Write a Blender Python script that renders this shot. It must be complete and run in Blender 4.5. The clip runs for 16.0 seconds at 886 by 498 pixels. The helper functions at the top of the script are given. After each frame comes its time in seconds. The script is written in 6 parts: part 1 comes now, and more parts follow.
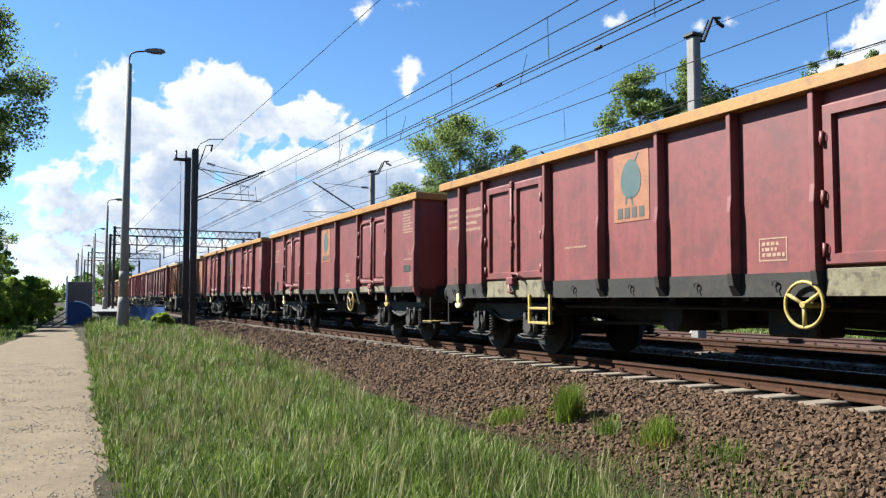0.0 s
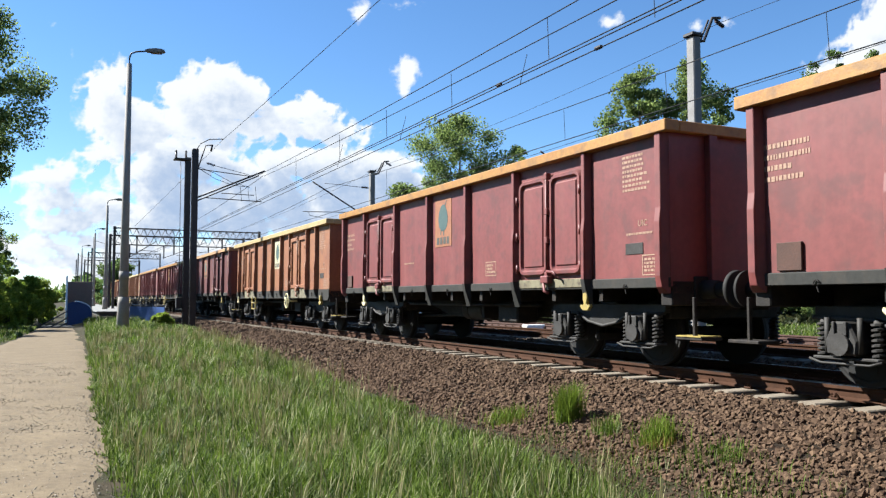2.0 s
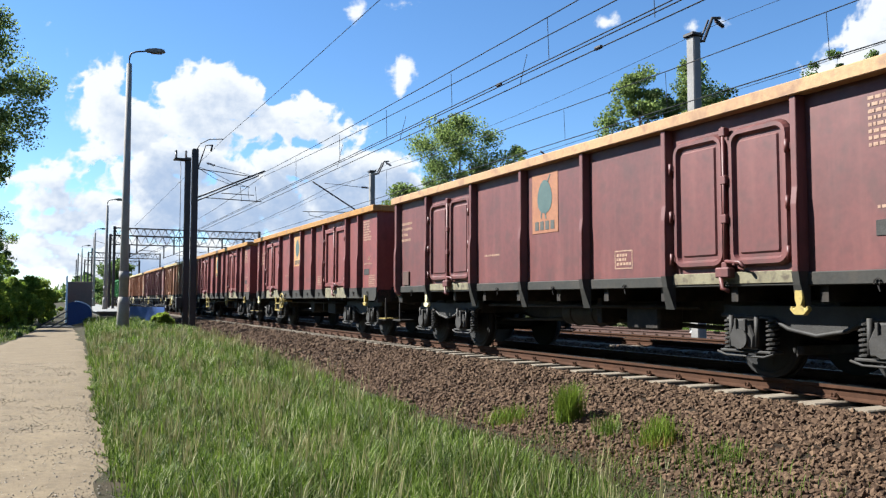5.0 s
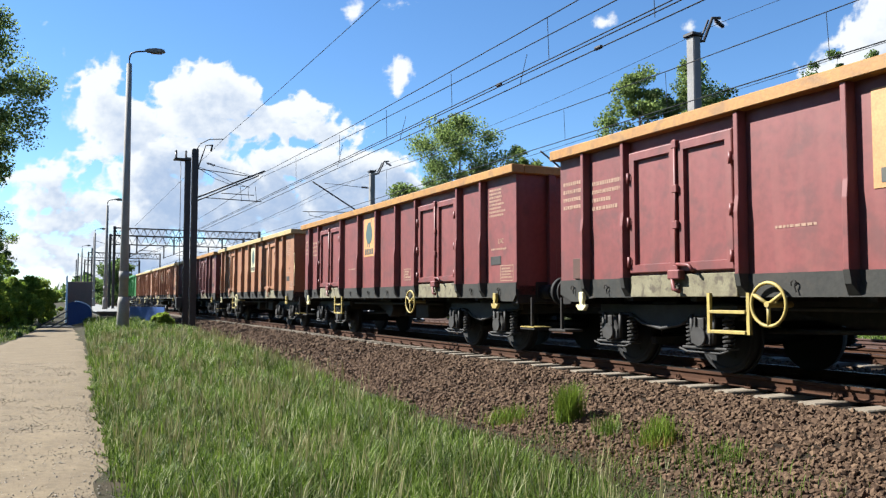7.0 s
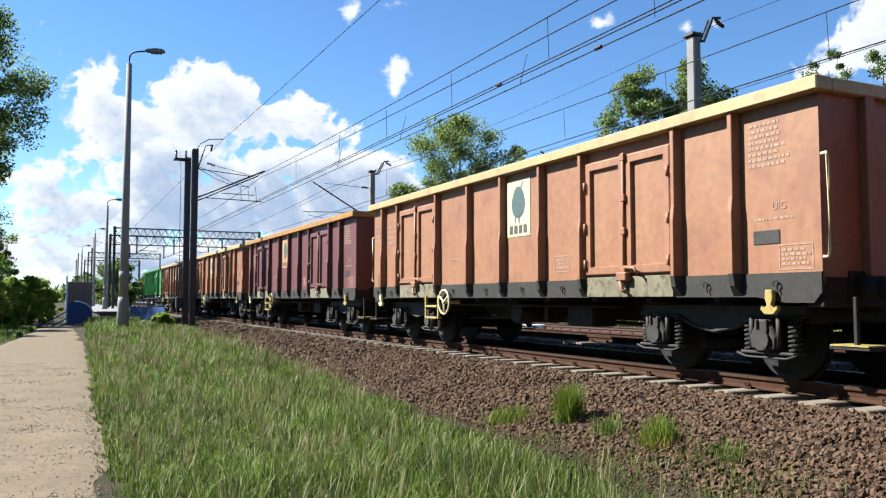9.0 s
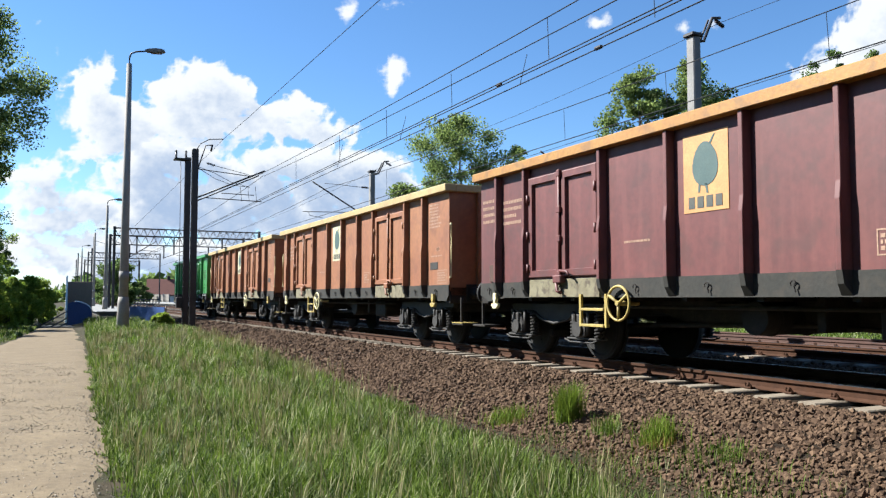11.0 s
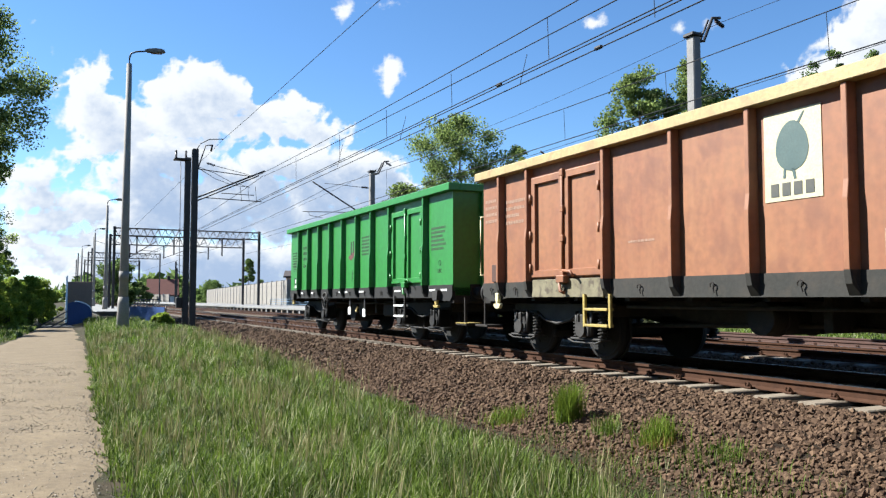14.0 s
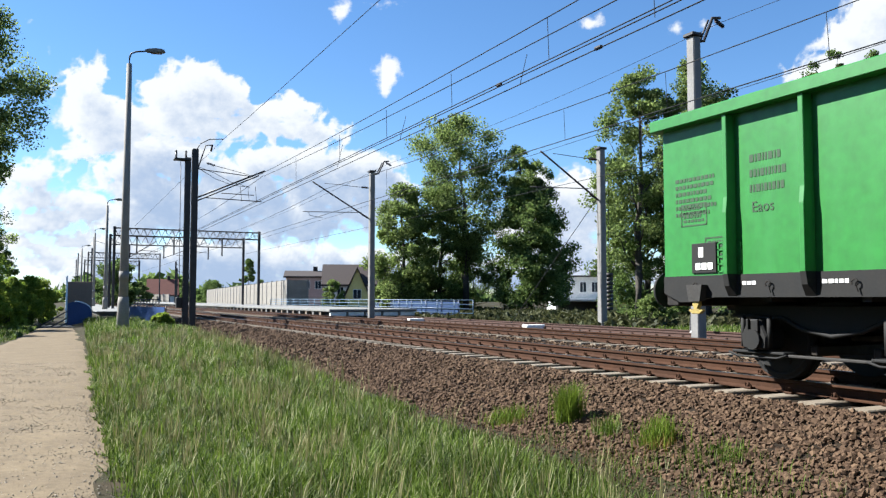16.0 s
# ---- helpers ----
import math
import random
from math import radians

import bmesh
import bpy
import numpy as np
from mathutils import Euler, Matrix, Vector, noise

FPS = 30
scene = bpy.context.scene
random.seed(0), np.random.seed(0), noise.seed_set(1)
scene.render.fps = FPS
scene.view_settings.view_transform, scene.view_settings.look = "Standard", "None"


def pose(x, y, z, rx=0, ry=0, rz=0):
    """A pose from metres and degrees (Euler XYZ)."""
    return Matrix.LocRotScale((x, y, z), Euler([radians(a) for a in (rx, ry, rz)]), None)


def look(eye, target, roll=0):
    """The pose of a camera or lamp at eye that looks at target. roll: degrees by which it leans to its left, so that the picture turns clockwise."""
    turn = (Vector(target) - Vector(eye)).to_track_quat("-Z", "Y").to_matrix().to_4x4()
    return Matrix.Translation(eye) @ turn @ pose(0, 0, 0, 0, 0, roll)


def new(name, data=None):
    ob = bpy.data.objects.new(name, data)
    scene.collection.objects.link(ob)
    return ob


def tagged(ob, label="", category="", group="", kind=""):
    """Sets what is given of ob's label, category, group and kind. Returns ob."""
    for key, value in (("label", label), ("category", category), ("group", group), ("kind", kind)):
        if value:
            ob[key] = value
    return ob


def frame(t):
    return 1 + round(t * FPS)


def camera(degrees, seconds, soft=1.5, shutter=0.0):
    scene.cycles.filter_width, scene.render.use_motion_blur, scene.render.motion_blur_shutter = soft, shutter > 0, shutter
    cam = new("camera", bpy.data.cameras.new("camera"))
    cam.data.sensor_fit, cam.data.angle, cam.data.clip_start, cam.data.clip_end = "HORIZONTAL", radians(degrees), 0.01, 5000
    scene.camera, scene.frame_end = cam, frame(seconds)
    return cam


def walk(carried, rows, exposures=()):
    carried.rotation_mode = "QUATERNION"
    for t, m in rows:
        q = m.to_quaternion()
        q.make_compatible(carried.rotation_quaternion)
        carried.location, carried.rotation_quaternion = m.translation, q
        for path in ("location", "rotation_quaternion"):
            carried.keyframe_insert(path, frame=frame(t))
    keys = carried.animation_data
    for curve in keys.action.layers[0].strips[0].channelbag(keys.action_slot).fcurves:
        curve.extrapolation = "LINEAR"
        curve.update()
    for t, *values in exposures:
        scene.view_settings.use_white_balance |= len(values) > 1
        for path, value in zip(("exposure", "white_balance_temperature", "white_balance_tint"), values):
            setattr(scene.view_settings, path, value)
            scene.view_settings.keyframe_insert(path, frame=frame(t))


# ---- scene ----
# ================= camera =================
cam = camera(57.62, 16.0, soft=1.3)
EYE = Vector((-8.4475, 0.0, 0.9253))
YAW, TILT = 0.44971, 0.06218
AIM = EYE + Vector((math.sin(YAW) * math.cos(TILT), math.cos(YAW) * math.cos(TILT), math.sin(TILT)))
walk(cam, [(0, look(EYE, AIM, 0.04)), (16, look(EYE, AIM, 0.04))], ((0, 1.77, 6150, 8), (16, 1.77, 6150, 8)))

# ================= light =================
SUN = Vector((-0.57, 0.50, 0.65)).normalized()
world = bpy.data.worlds.new("sky")
scene.world = world
world.use_nodes = True
wt = world.node_tree
sky = wt.nodes.new("ShaderNodeTexSky")
sky.sky_type, sky.sun_disc = "NISHITA", False
sky.sun_elevation = math.asin(SUN.z)
sky.sun_rotation = math.atan2(SUN.x, SUN.y)
sky.altitude, sky.air_density, sky.dust_density, sky.ozone_density = 600, 1.0, 0.0, 5.0
wt.nodes["Background"].inputs["Strength"].default_value = 0.054
clear = wt.nodes.new("ShaderNodeHueSaturation")
clear.inputs["Saturation"].default_value = 1.08
wt.links.new(sky.outputs[0], clear.inputs["Color"])
wt.links.new(clear.outputs[0], wt.nodes["Background"].inputs[0])
lamp = bpy.data.lights.new("sun", "SUN")
lamp.energy, lamp.angle, lamp.color = 5.0, radians(0.53), (1.0, 0.96, 0.89)
sun = new("sun", lamp)
sun.matrix_world = look(SUN * 80, (0, 0, 0))


# ================= materials =================
def material(name, colour, rough=0.7, other=None, scale=6.0, amount=0.5, bump=0.1, bump_scale=60.0, metal=0.0,
             dirt=None, dirt_scale=2.0, dirt_amount=0.4, streak=None, random_part=0.0, island=0.0, spec=0.5):
    """Two scales of variation, optional dirt with its own shape, vertical streaks, relief."""
    m = bpy.data.materials.new(name)
    m.use_nodes = True
    nt = m.node_tree
    N, L = nt.nodes, nt.links
    b = N["Principled BSDF"]
    b.inputs["Roughness"].default_value = rough
    b.inputs["Metallic"].default_value = metal
    b.inputs["Specular IOR Level"].default_value = spec
    co = N.new("ShaderNodeTexCoord")

    def noise_at(s, stretch=None, detail=4.0):
        n = N.new("ShaderNodeTexNoise")
        n.inputs["Scale"].default_value, n.inputs["Detail"].default_value = s, detail
        if stretch:
            mp = N.new("ShaderNodeMapping")
            mp.inputs["Scale"].default_value = stretch
            L.new(co.outputs["Object"], mp.inputs[0])
            L.new(mp.outputs[0], n.inputs["Vector"])
        else:
            L.new(co.outputs["Object"], n.inputs["Vector"])
        return n.outputs["Fac"]

    def ramp(f, lo, hi):
        r = N.new("ShaderNodeMapRange")
        r.inputs[1].default_value, r.inputs[2].default_value = lo, hi
        L.new(f, r.inputs[0])
        return r.outputs[0]

    def times(f, k):
        r = N.new("ShaderNodeMath")
        r.operation = "MULTIPLY"
        L.new(f, r.inputs[0])
        r.inputs[1].default_value = k
        return r.outputs[0]

    def mix(f, a, c):
        x = N.new("ShaderNodeMix")
        x.data_type = "RGBA"
        L.new(f, x.inputs[0])
        for s, v in ((x.inputs[6], a), (x.inputs[7], c)):
            if isinstance(v, tuple):
                s.default_value = (*v, 1)
            else:
                L.new(v, s)
        return x.outputs[2]

    other = other or tuple(0.7 * c for c in colour)
    out = mix(times(ramp(noise_at(scale), 0.3, 0.7), amount), colour, other)
    if random_part:
        info = N.new("ShaderNodeObjectInfo")
        out = mix(times(info.outputs["Random"], random_part), out, other)
    if island:
        geo = N.new("ShaderNodeNewGeometry")
        out = mix(times(geo.outputs["Random Per Island"], island), out, other)
    fine = noise_at(scale * 9)
    hsv = N.new("ShaderNodeHueSaturation")
    v = N.new("ShaderNodeMapRange")
    v.inputs[1].default_value, v.inputs[2].default_value, v.inputs[3].default_value, v.inputs[4].default_value = 0.3, 0.7, 0.86, 1.14
    L.new(fine, v.inputs[0])
    L.new(v.outputs[0], hsv.inputs["Value"])
    L.new(out, hsv.inputs["Color"])
    out = hsv.outputs[0]
    if streak:
        out = mix(times(ramp(noise_at(1.0, (5, 5, 0.45), 6), 0.5, 0.75), 0.55), out, streak)
    if dirt:
        out = mix(times(ramp(noise_at(dirt_scale, None, 8), 0.52, 0.66), dirt_amount), out, dirt)
    L.new(out, b.inputs["Base Color"])
    if bump:
        bp = N.new("ShaderNodeBump")
        bp.inputs["Strength"].default_value, bp.inputs["Distance"].default_value = bump, 0.02
        L.new(noise_at(bump_scale), bp.inputs["Height"])
        L.new(bp.outputs[0], b.inputs["Normal"])
    return m


def leafy(name, dark, light, dry=None, through_light=0.35, dry_share=0.15):
    """Leaves and blades: colour from piece to piece, light passing through."""
    m = bpy.data.materials.new(name)
    m.use_nodes = True
    N, L = m.node_tree.nodes, m.node_tree.links
    b = N["Principled BSDF"]
    b.inputs["Roughness"].default_value = 0.6
    b.inputs["Specular IOR Level"].default_value = 0.15
    geo = N.new("ShaderNodeNewGeometry")
    r = N.new("ShaderNodeValToRGB")
    L.new(geo.outputs["Random Per Island"], r.inputs[0])
    e = r.color_ramp.elements
    e[0].color, e[1].color = (*dark, 1), (*light, 1)
    if dry:
        e[1].position = 1 - dry_share
        k = r.color_ramp.elements.new(min(0.99, 1 - dry_share * 0.6))
        k.color = (*dry, 1)
    co = N.new("ShaderNodeTexCoord")
    n = N.new("ShaderNodeTexNoise")
    n.inputs["Scale"].default_value = 0.7
    L.new(co.outputs["Object"], n.inputs["Vector"])
    mr = N.new("ShaderNodeMapRange")
    mr.inputs[1].default_value, mr.inputs[2].default_value, mr.inputs[3].default_value, mr.inputs[4].default_value = 0.3, 0.7, 0.75, 1.25
    L.new(n.outputs["Fac"], mr.inputs[0])
    h = N.new("ShaderNodeHueSaturation")
    L.new(mr.outputs[0], h.inputs["Value"])
    L.new(r.outputs[0], h.inputs["Color"])
    L.new(h.outputs[0], b.inputs["Base Color"])
    t = N.new("ShaderNodeBsdfTranslucent")
    L.new(h.outputs[0], t.inputs["Color"])
    mx = N.new("ShaderNodeMixShader")
    mx.inputs[0].default_value = through_light
    L.new(b.outputs[0], mx.inputs[1])
    L.new(t.outputs[0], mx.inputs[2])
    L.new(mx.outputs[0], N["Material Output"].inputs[0])
    return m


RED = material("red_oxide_paint", (0.142, 0.030, 0.027), 0.55, (0.111, 0.023, 0.019), 1.3, 0.8, 0.12, 3.5, dirt=(0.071, 0.022, 0.019), dirt_scale=3.0, dirt_amount=0.6, streak=(0.167, 0.050, 0.039))
MAROON = material("maroon_paint", (0.096, 0.023, 0.020), 0.55, (0.070, 0.017, 0.015), 1.3, 0.8, 0.12, 3.5, dirt=(0.047, 0.017, 0.014), dirt_scale=3.0, dirt_amount=0.5, streak=(0.143, 0.044, 0.036))
ORANGE = material("faded_orange_paint", (0.226, 0.103, 0.043), 0.6, (0.195, 0.077, 0.034), 1.1, 0.8, 0.12, 3.5, dirt=(0.136, 0.044, 0.025), dirt_scale=2.5, dirt_amount=0.4, streak=(0.271, 0.119, 0.059))
RUSTY = material("rusty_orange_paint", (0.211, 0.085, 0.032), 0.6, (0.176, 0.059, 0.024), 1.1, 0.8, 0.12, 3.5, dirt=(0.114, 0.038, 0.018), dirt_scale=2.5, dirt_amount=0.5, streak=(0.242, 0.104, 0.043))
GREEN = material("bright_green_paint", (0.019, 0.157, 0.023), 0.42, (0.017, 0.133, 0.019), 1.0, 0.6, 0.14, 2.0, dirt=(0.019, 0.094, 0.019), dirt_scale=4.0, dirt_amount=0.10, streak=(0.029, 0.173, 0.035))
RIM_ORANGE = material("ochre_paint", (0.289, 0.143, 0.022), 0.6, (0.233, 0.098, 0.016), 2.0, 0.8, 0.1, 30, dirt=(0.117, 0.059, 0.021), dirt_scale=5, dirt_amount=0.5)
RIM_YELLOW = material("pale_yellow_paint", (0.345, 0.259, 0.113), 0.6, (0.288, 0.201, 0.080), 2.0, 0.8, 0.1, 30, dirt=(0.168, 0.115, 0.057), dirt_scale=5, dirt_amount=0.4)
SILL = material("dusty_black_paint", (0.024, 0.024, 0.021), 0.7, (0.034, 0.031, 0.027), 2.0, 0.8, 0.1, 30, dirt=(0.045, 0.037, 0.029), dirt_scale=6, dirt_amount=0.5, spec=0.2)
WORN = material("worn_pale_paint", (0.166, 0.147, 0.086), 0.8, (0.103, 0.085, 0.047), 5.0, 1.0, 0.1, 40, dirt=(0.040, 0.026, 0.016), dirt_scale=9, dirt_amount=0.8)
IRON = material("oily_iron", (0.018, 0.016, 0.015), 0.65, (0.030, 0.026, 0.022), 4.0, 0.8, 0.15, 40, dirt=(0.045, 0.036, 0.028), dirt_scale=8, dirt_amount=0.5, spec=0.15)
GEAR = material("dusty_cast_steel", (0.040, 0.037, 0.034), 0.65, (0.023, 0.021, 0.019), 6.0, 0.9, 0.15, 40, dirt=(0.029, 0.025, 0.021), dirt_scale=8, dirt_amount=0.6, spec=0.25)
BLACK = material("black_enamel", (0.011, 0.011, 0.011), 0.75, (0.018, 0.016, 0.014), 5, 0.6, 0.05, spec=0.25)
YELLOW = material("yellow_paint", (0.322, 0.242, 0.058), 0.6, (0.230, 0.167, 0.043), 8, 0.8, 0.05, dirt=(0.115, 0.086, 0.034), dirt_scale=12, dirt_amount=0.5)
PALE = material("pale_yellow_enamel", (0.60, 0.54, 0.30), 0.6, (0.42, 0.37, 0.20), 8, 0.7, 0.05)
CREAM = material("cream_sign_paint", (0.440, 0.404, 0.257), 0.6, (0.379, 0.331, 0.202), 5, 0.7, 0.03)
AMBER = material("amber_sign_paint", (0.42, 0.22, 0.075), 0.6, (0.34, 0.16, 0.055), 5, 0.8, 0.03)
FADED = material("faded_amber_sign_paint", (0.242, 0.098, 0.037), 0.6, (0.187, 0.066, 0.031), 4, 0.9, 0.03)
RIM_DUST = material("dusty_ochre_paint", (0.34, 0.20, 0.085), 0.7, (0.24, 0.13, 0.06), 2.0, 0.8, 0.1, 30, dirt=(0.15, 0.075, 0.04), dirt_scale=5, dirt_amount=0.6)
TEAL = material("teal_sign_paint", (0.027, 0.059, 0.057), 0.6, (0.045, 0.079, 0.070), 6, 0.7, 0.03)
SLATE = material("dark_sign_paint", (0.037, 0.042, 0.037), 0.6, (0.059, 0.050, 0.034), 6, 0.7, 0.03)
STENCIL = material("faded_stencil_paint", (0.313, 0.204, 0.136), 0.7, (0.190, 0.095, 0.061), 30, 0.9, 0.0)
STENCIL_DARK = material("dark_stencil_paint", (0.007, 0.030, 0.009), 0.7, (0.015, 0.059, 0.012), 30, 0.8, 0.0)
WHITE = material("white_paint", (0.80, 0.80, 0.77), 0.5, (0.68, 0.67, 0.62), 8, 0.6, 0.02)
RAIL = material("rusty_rail_steel", (0.058, 0.027, 0.015), 0.85, (0.036, 0.018, 0.011), 4.0, 0.9, 0.15, 40, dirt=(0.066, 0.034, 0.021), dirt_scale=7, dirt_amount=0.4, spec=0.12)
RAIL_TOP = material("polished_rail_head", (0.059, 0.050, 0.044), 0.4, (0.042, 0.035, 0.030), 3.0, 0.8, 0.03, metal=0.8)
RUST = material("orange_rust", (0.063, 0.027, 0.017), 0.85, (0.043, 0.020, 0.013), 4.0, 0.9, 0.15, 40)
SLEEPER = material("weathered_concrete", (0.198, 0.164, 0.119), 0.9, (0.129, 0.099, 0.072), 5.0, 0.8, 0.2, 50, random_part=0.35)
STONE = material("ballast_stone", (0.034, 0.019, 0.012), 0.9, (0.128, 0.081, 0.049), 3.0, 0.35, 0.2, 60, island=0.75, spec=0.15)
# near-black, as the shade in the stone gaps is put into this colour
BED = material("shaded_ballast_fines", (0.013, 0.009, 0.006), 0.95, (0.025, 0.018, 0.012), 14.0, 0.9, 0.5, 25, spec=0.1)
SOIL = material("ground_soil", (0.034, 0.026, 0.017), 0.95, (0.026, 0.028, 0.010), 1.2, 0.9, 0.3, 30, dirt=(0.047, 0.033, 0.021), dirt_scale=1.7, dirt_amount=0.7, spec=0.1)
PATH = material("compacted_gravel", (0.170, 0.132, 0.085), 0.95, (0.127, 0.098, 0.065), 1.6, 0.9, 0.25, 90, dirt=(0.087, 0.070, 0.049), dirt_scale=14, dirt_amount=0.5, spec=0.1)
PEBBLE = material("path_pebble", (0.20, 0.165, 0.12), 0.9, (0.34, 0.30, 0.24), 5, 0.5, 0.1, island=0.8)
GRIT = material("path_grit", (0.085, 0.070, 0.052), 0.9, (0.16, 0.13, 0.095), 5, 0.5, 0.1, island=0.8)
GRASS = leafy("grass_blade", (0.015, 0.036, 0.004), (0.145, 0.205, 0.030), (0.34, 0.34, 0.18), 0.38, 0.14)
TUFT = leafy("young_grass_blade", (0.050, 0.085, 0.008), (0.175, 0.240, 0.030), None, 0.4)
DRY = leafy("dry_grass_blade", (0.14, 0.085, 0.025), (0.30, 0.20, 0.07), None, 0.3)
STEM = leafy("grass_stem", (0.144, 0.144, 0.050), (0.302, 0.266, 0.137), None, 0.2)
LEAF = leafy("tree_leaf", (0.065, 0.100, 0.025), (0.235, 0.295, 0.095), None, 0.65)
LEAF_DARK = leafy("dark_tree_leaf", (0.046, 0.081, 0.021), (0.172, 0.236, 0.069), None, 0.55)
LEAF_YOUNG = leafy("young_tree_leaf", (0.114, 0.176, 0.022), (0.298, 0.369, 0.062), None, 0.6)
BARK = material("grey_bark", (0.059, 0.050, 0.040), 0.95, (0.034, 0.030, 0.025), 8, 0.9, 0.6, 20)
CONCRETE = material("mast_concrete", (0.198, 0.190, 0.179), 0.85, (0.144, 0.134, 0.126), 3.0, 0.8, 0.15, 30, streak=(0.150, 0.147, 0.138))
LAMPPOST = material("spun_concrete", (0.231, 0.213, 0.187), 0.85, (0.181, 0.161, 0.142), 3.0, 0.8, 0.15, 30, streak=(0.142, 0.129, 0.117))
STEEL = material("galvanised_steel", (0.037, 0.034, 0.034), 0.6, (0.025, 0.022, 0.022), 5.0, 0.8, 0.05, metal=0.3)
WIRE = material("dark_wire", (0.012, 0.012, 0.013), 0.8, None, 5, 0.3, 0, spec=0.2)
CERAMIC = material("brown_ceramic", (0.030, 0.018, 0.015), 0.25, None, 5, 0.3, 0)
BLUE = material("blue_paint", (0.018, 0.052, 0.169), 0.5, (0.015, 0.042, 0.134), 2.0, 0.7, 0.03)
BLUE_RAIL = material("light_blue_paint", (0.063, 0.119, 0.182), 0.5, (0.047, 0.095, 0.151), 4.0, 0.7, 0.03)
SCREEN = material("brown_grey_panel", (0.244, 0.164, 0.116), 0.8, (0.195, 0.129, 0.092), 2.0, 0.7, 0.1)
FENCE = material("ribbed_concrete_panel", (0.228, 0.208, 0.178), 0.9, (0.183, 0.164, 0.139), 1.5, 0.8, 0.2, 12, random_part=0.4)
PAVING = material("platform_paving", (0.178, 0.174, 0.164), 0.9, (0.144, 0.139, 0.129), 2.0, 0.8, 0.1)
DARKWALL = material("dark_concrete", (0.050, 0.045, 0.040), 0.9, (0.074, 0.065, 0.054), 2.0, 0.8, 0.2)
ROOF = material("brown_roof_tiles", (0.036, 0.025, 0.021), 0.85, (0.034, 0.022, 0.020), 2.0, 0.8, 0.4, 5)
ROOF_RED = material("red_roof_tiles", (0.149, 0.050, 0.032), 0.85, (0.109, 0.034, 0.025), 2.0, 0.8, 0.4, 5)
PLASTER = material("white_plaster", (0.78, 0.76, 0.72), 0.9, (0.68, 0.66, 0.61), 1.0, 0.6, 0.1)
PLASTER_PINK = material("pale_brick_plaster", (0.50, 0.33, 0.28), 0.9, (0.42, 0.27, 0.22), 1.0, 0.7, 0.1)
PLASTER_YELLOW = material("yellow_plaster", (0.72, 0.58, 0.22), 0.9, (0.64, 0.50, 0.18), 1.0, 0.6, 0.1)
# the blue again, darker: tree shade on the panelled railing is in the colour
BLUE_SHADED = material("shaded_blue_paint", (0.012, 0.035, 0.10), 0.5, (0.010, 0.027, 0.08), 2.0, 0.7, 0.03)
BRAMBLE = leafy("bramble_leaf", (0.022, 0.030, 0.010), (0.085, 0.085, 0.035), None, 0.3)
GLASS = material("window_glass", (0.03, 0.035, 0.045), 0.08, None, 2, 0.3, 0)


# ================= mesh helpers =================
def box(bm, x0, x1, y0, y1, z0, z1, bevel=0.0):
    r = bmesh.ops.create_cube(bm, size=1.0, matrix=Matrix.Translation(((x0 + x1) / 2, (y0 + y1) / 2, (z0 + z1) / 2)) @ Matrix.Diagonal((abs(x1 - x0), abs(y1 - y0), abs(z1 - z0), 1)))
    if bevel:
        es = {e for v in r["verts"] for e in v.link_edges}
        bmesh.ops.bevel(bm, geom=list(es), offset=bevel, segments=1, affect="EDGES")
    return bm


def prism(bm, pts, axis, a, b):
    """A polygon in the plane across axis, drawn out from a to b."""
    def at(u, v, w):
        return {"x": (w, u, v), "y": (u, w, v), "z": (u, v, w)}[axis]
    lo = [bm.verts.new(at(u, v, a)) for u, v in pts]
    hi = [bm.verts.new(at(u, v, b)) for u, v in pts]
    n = len(pts)
    fs = [bm.faces.new(lo), bm.faces.new(hi[::-1])]
    for i in range(n):
        fs.append(bm.faces.new((lo[i], hi[i], hi[(i + 1) % n], lo[(i + 1) % n])))
    bmesh.ops.recalc_face_normals(bm, faces=fs)
    return bm


def tube(bm, pts, r, seg=6, r2=None):
    """A round bar along pts, tapering from r to r2."""
    pts = [Vector(p) for p in pts]
    rings = []
    for i, p in enumerate(pts):
        d = (pts[min(i + 1, len(pts) - 1)] - pts[max(i - 1, 0)]).normalized()
        q = d.to_track_quat("Z", "Y")
        rr = r if r2 is None else r + (r2 - r) * i / (len(pts) - 1)
        rings.append([bm.verts.new(p + q @ Vector((rr * math.cos(2 * math.pi * k / seg), rr * math.sin(2 * math.pi * k / seg), 0))) for k in range(seg)])
    for a, b in zip(rings, rings[1:]):
        for k in range(seg):
            f = bm.faces.new((a[k], a[(k + 1) % seg], b[(k + 1) % seg], b[k]))
            f.smooth = seg > 5
    bm.faces.new(rings[0][::-1])
    bm.faces.new(rings[-1])
    return bm


def hoop(bm, c, R, r, axis="x", seg=28, small=6):
    rows = []
    for i in range(seg):
        a = 2 * math.pi * i / seg
        row = []
        for k in range(small):
            t = 2 * math.pi * k / small
            u, w = R + r * math.cos(t), r * math.sin(t)
            v = {"x": (w, u * math.cos(a), u * math.sin(a)), "y": (u * math.cos(a), w, u * math.sin(a)), "z": (u * math.cos(a), u * math.sin(a), w)}[axis]
            row.append(bm.verts.new(Vector(c) + Vector(v)))
        rows.append(row)
    for i in range(seg):
        for k in range(small):
            f = bm.faces.new((rows[i][k], rows[(i + 1) % seg][k], rows[(i + 1) % seg][(k + 1) % small], rows[i][(k + 1) % small]))
            f.smooth = True
    bmesh.ops.recalc_face_normals(bm, faces=bm.faces[:])
    return bm


def mesh(name, bm):
    me = bpy.data.meshes.new(name)
    bm.to_mesh(me)
    bm.free()
    return me


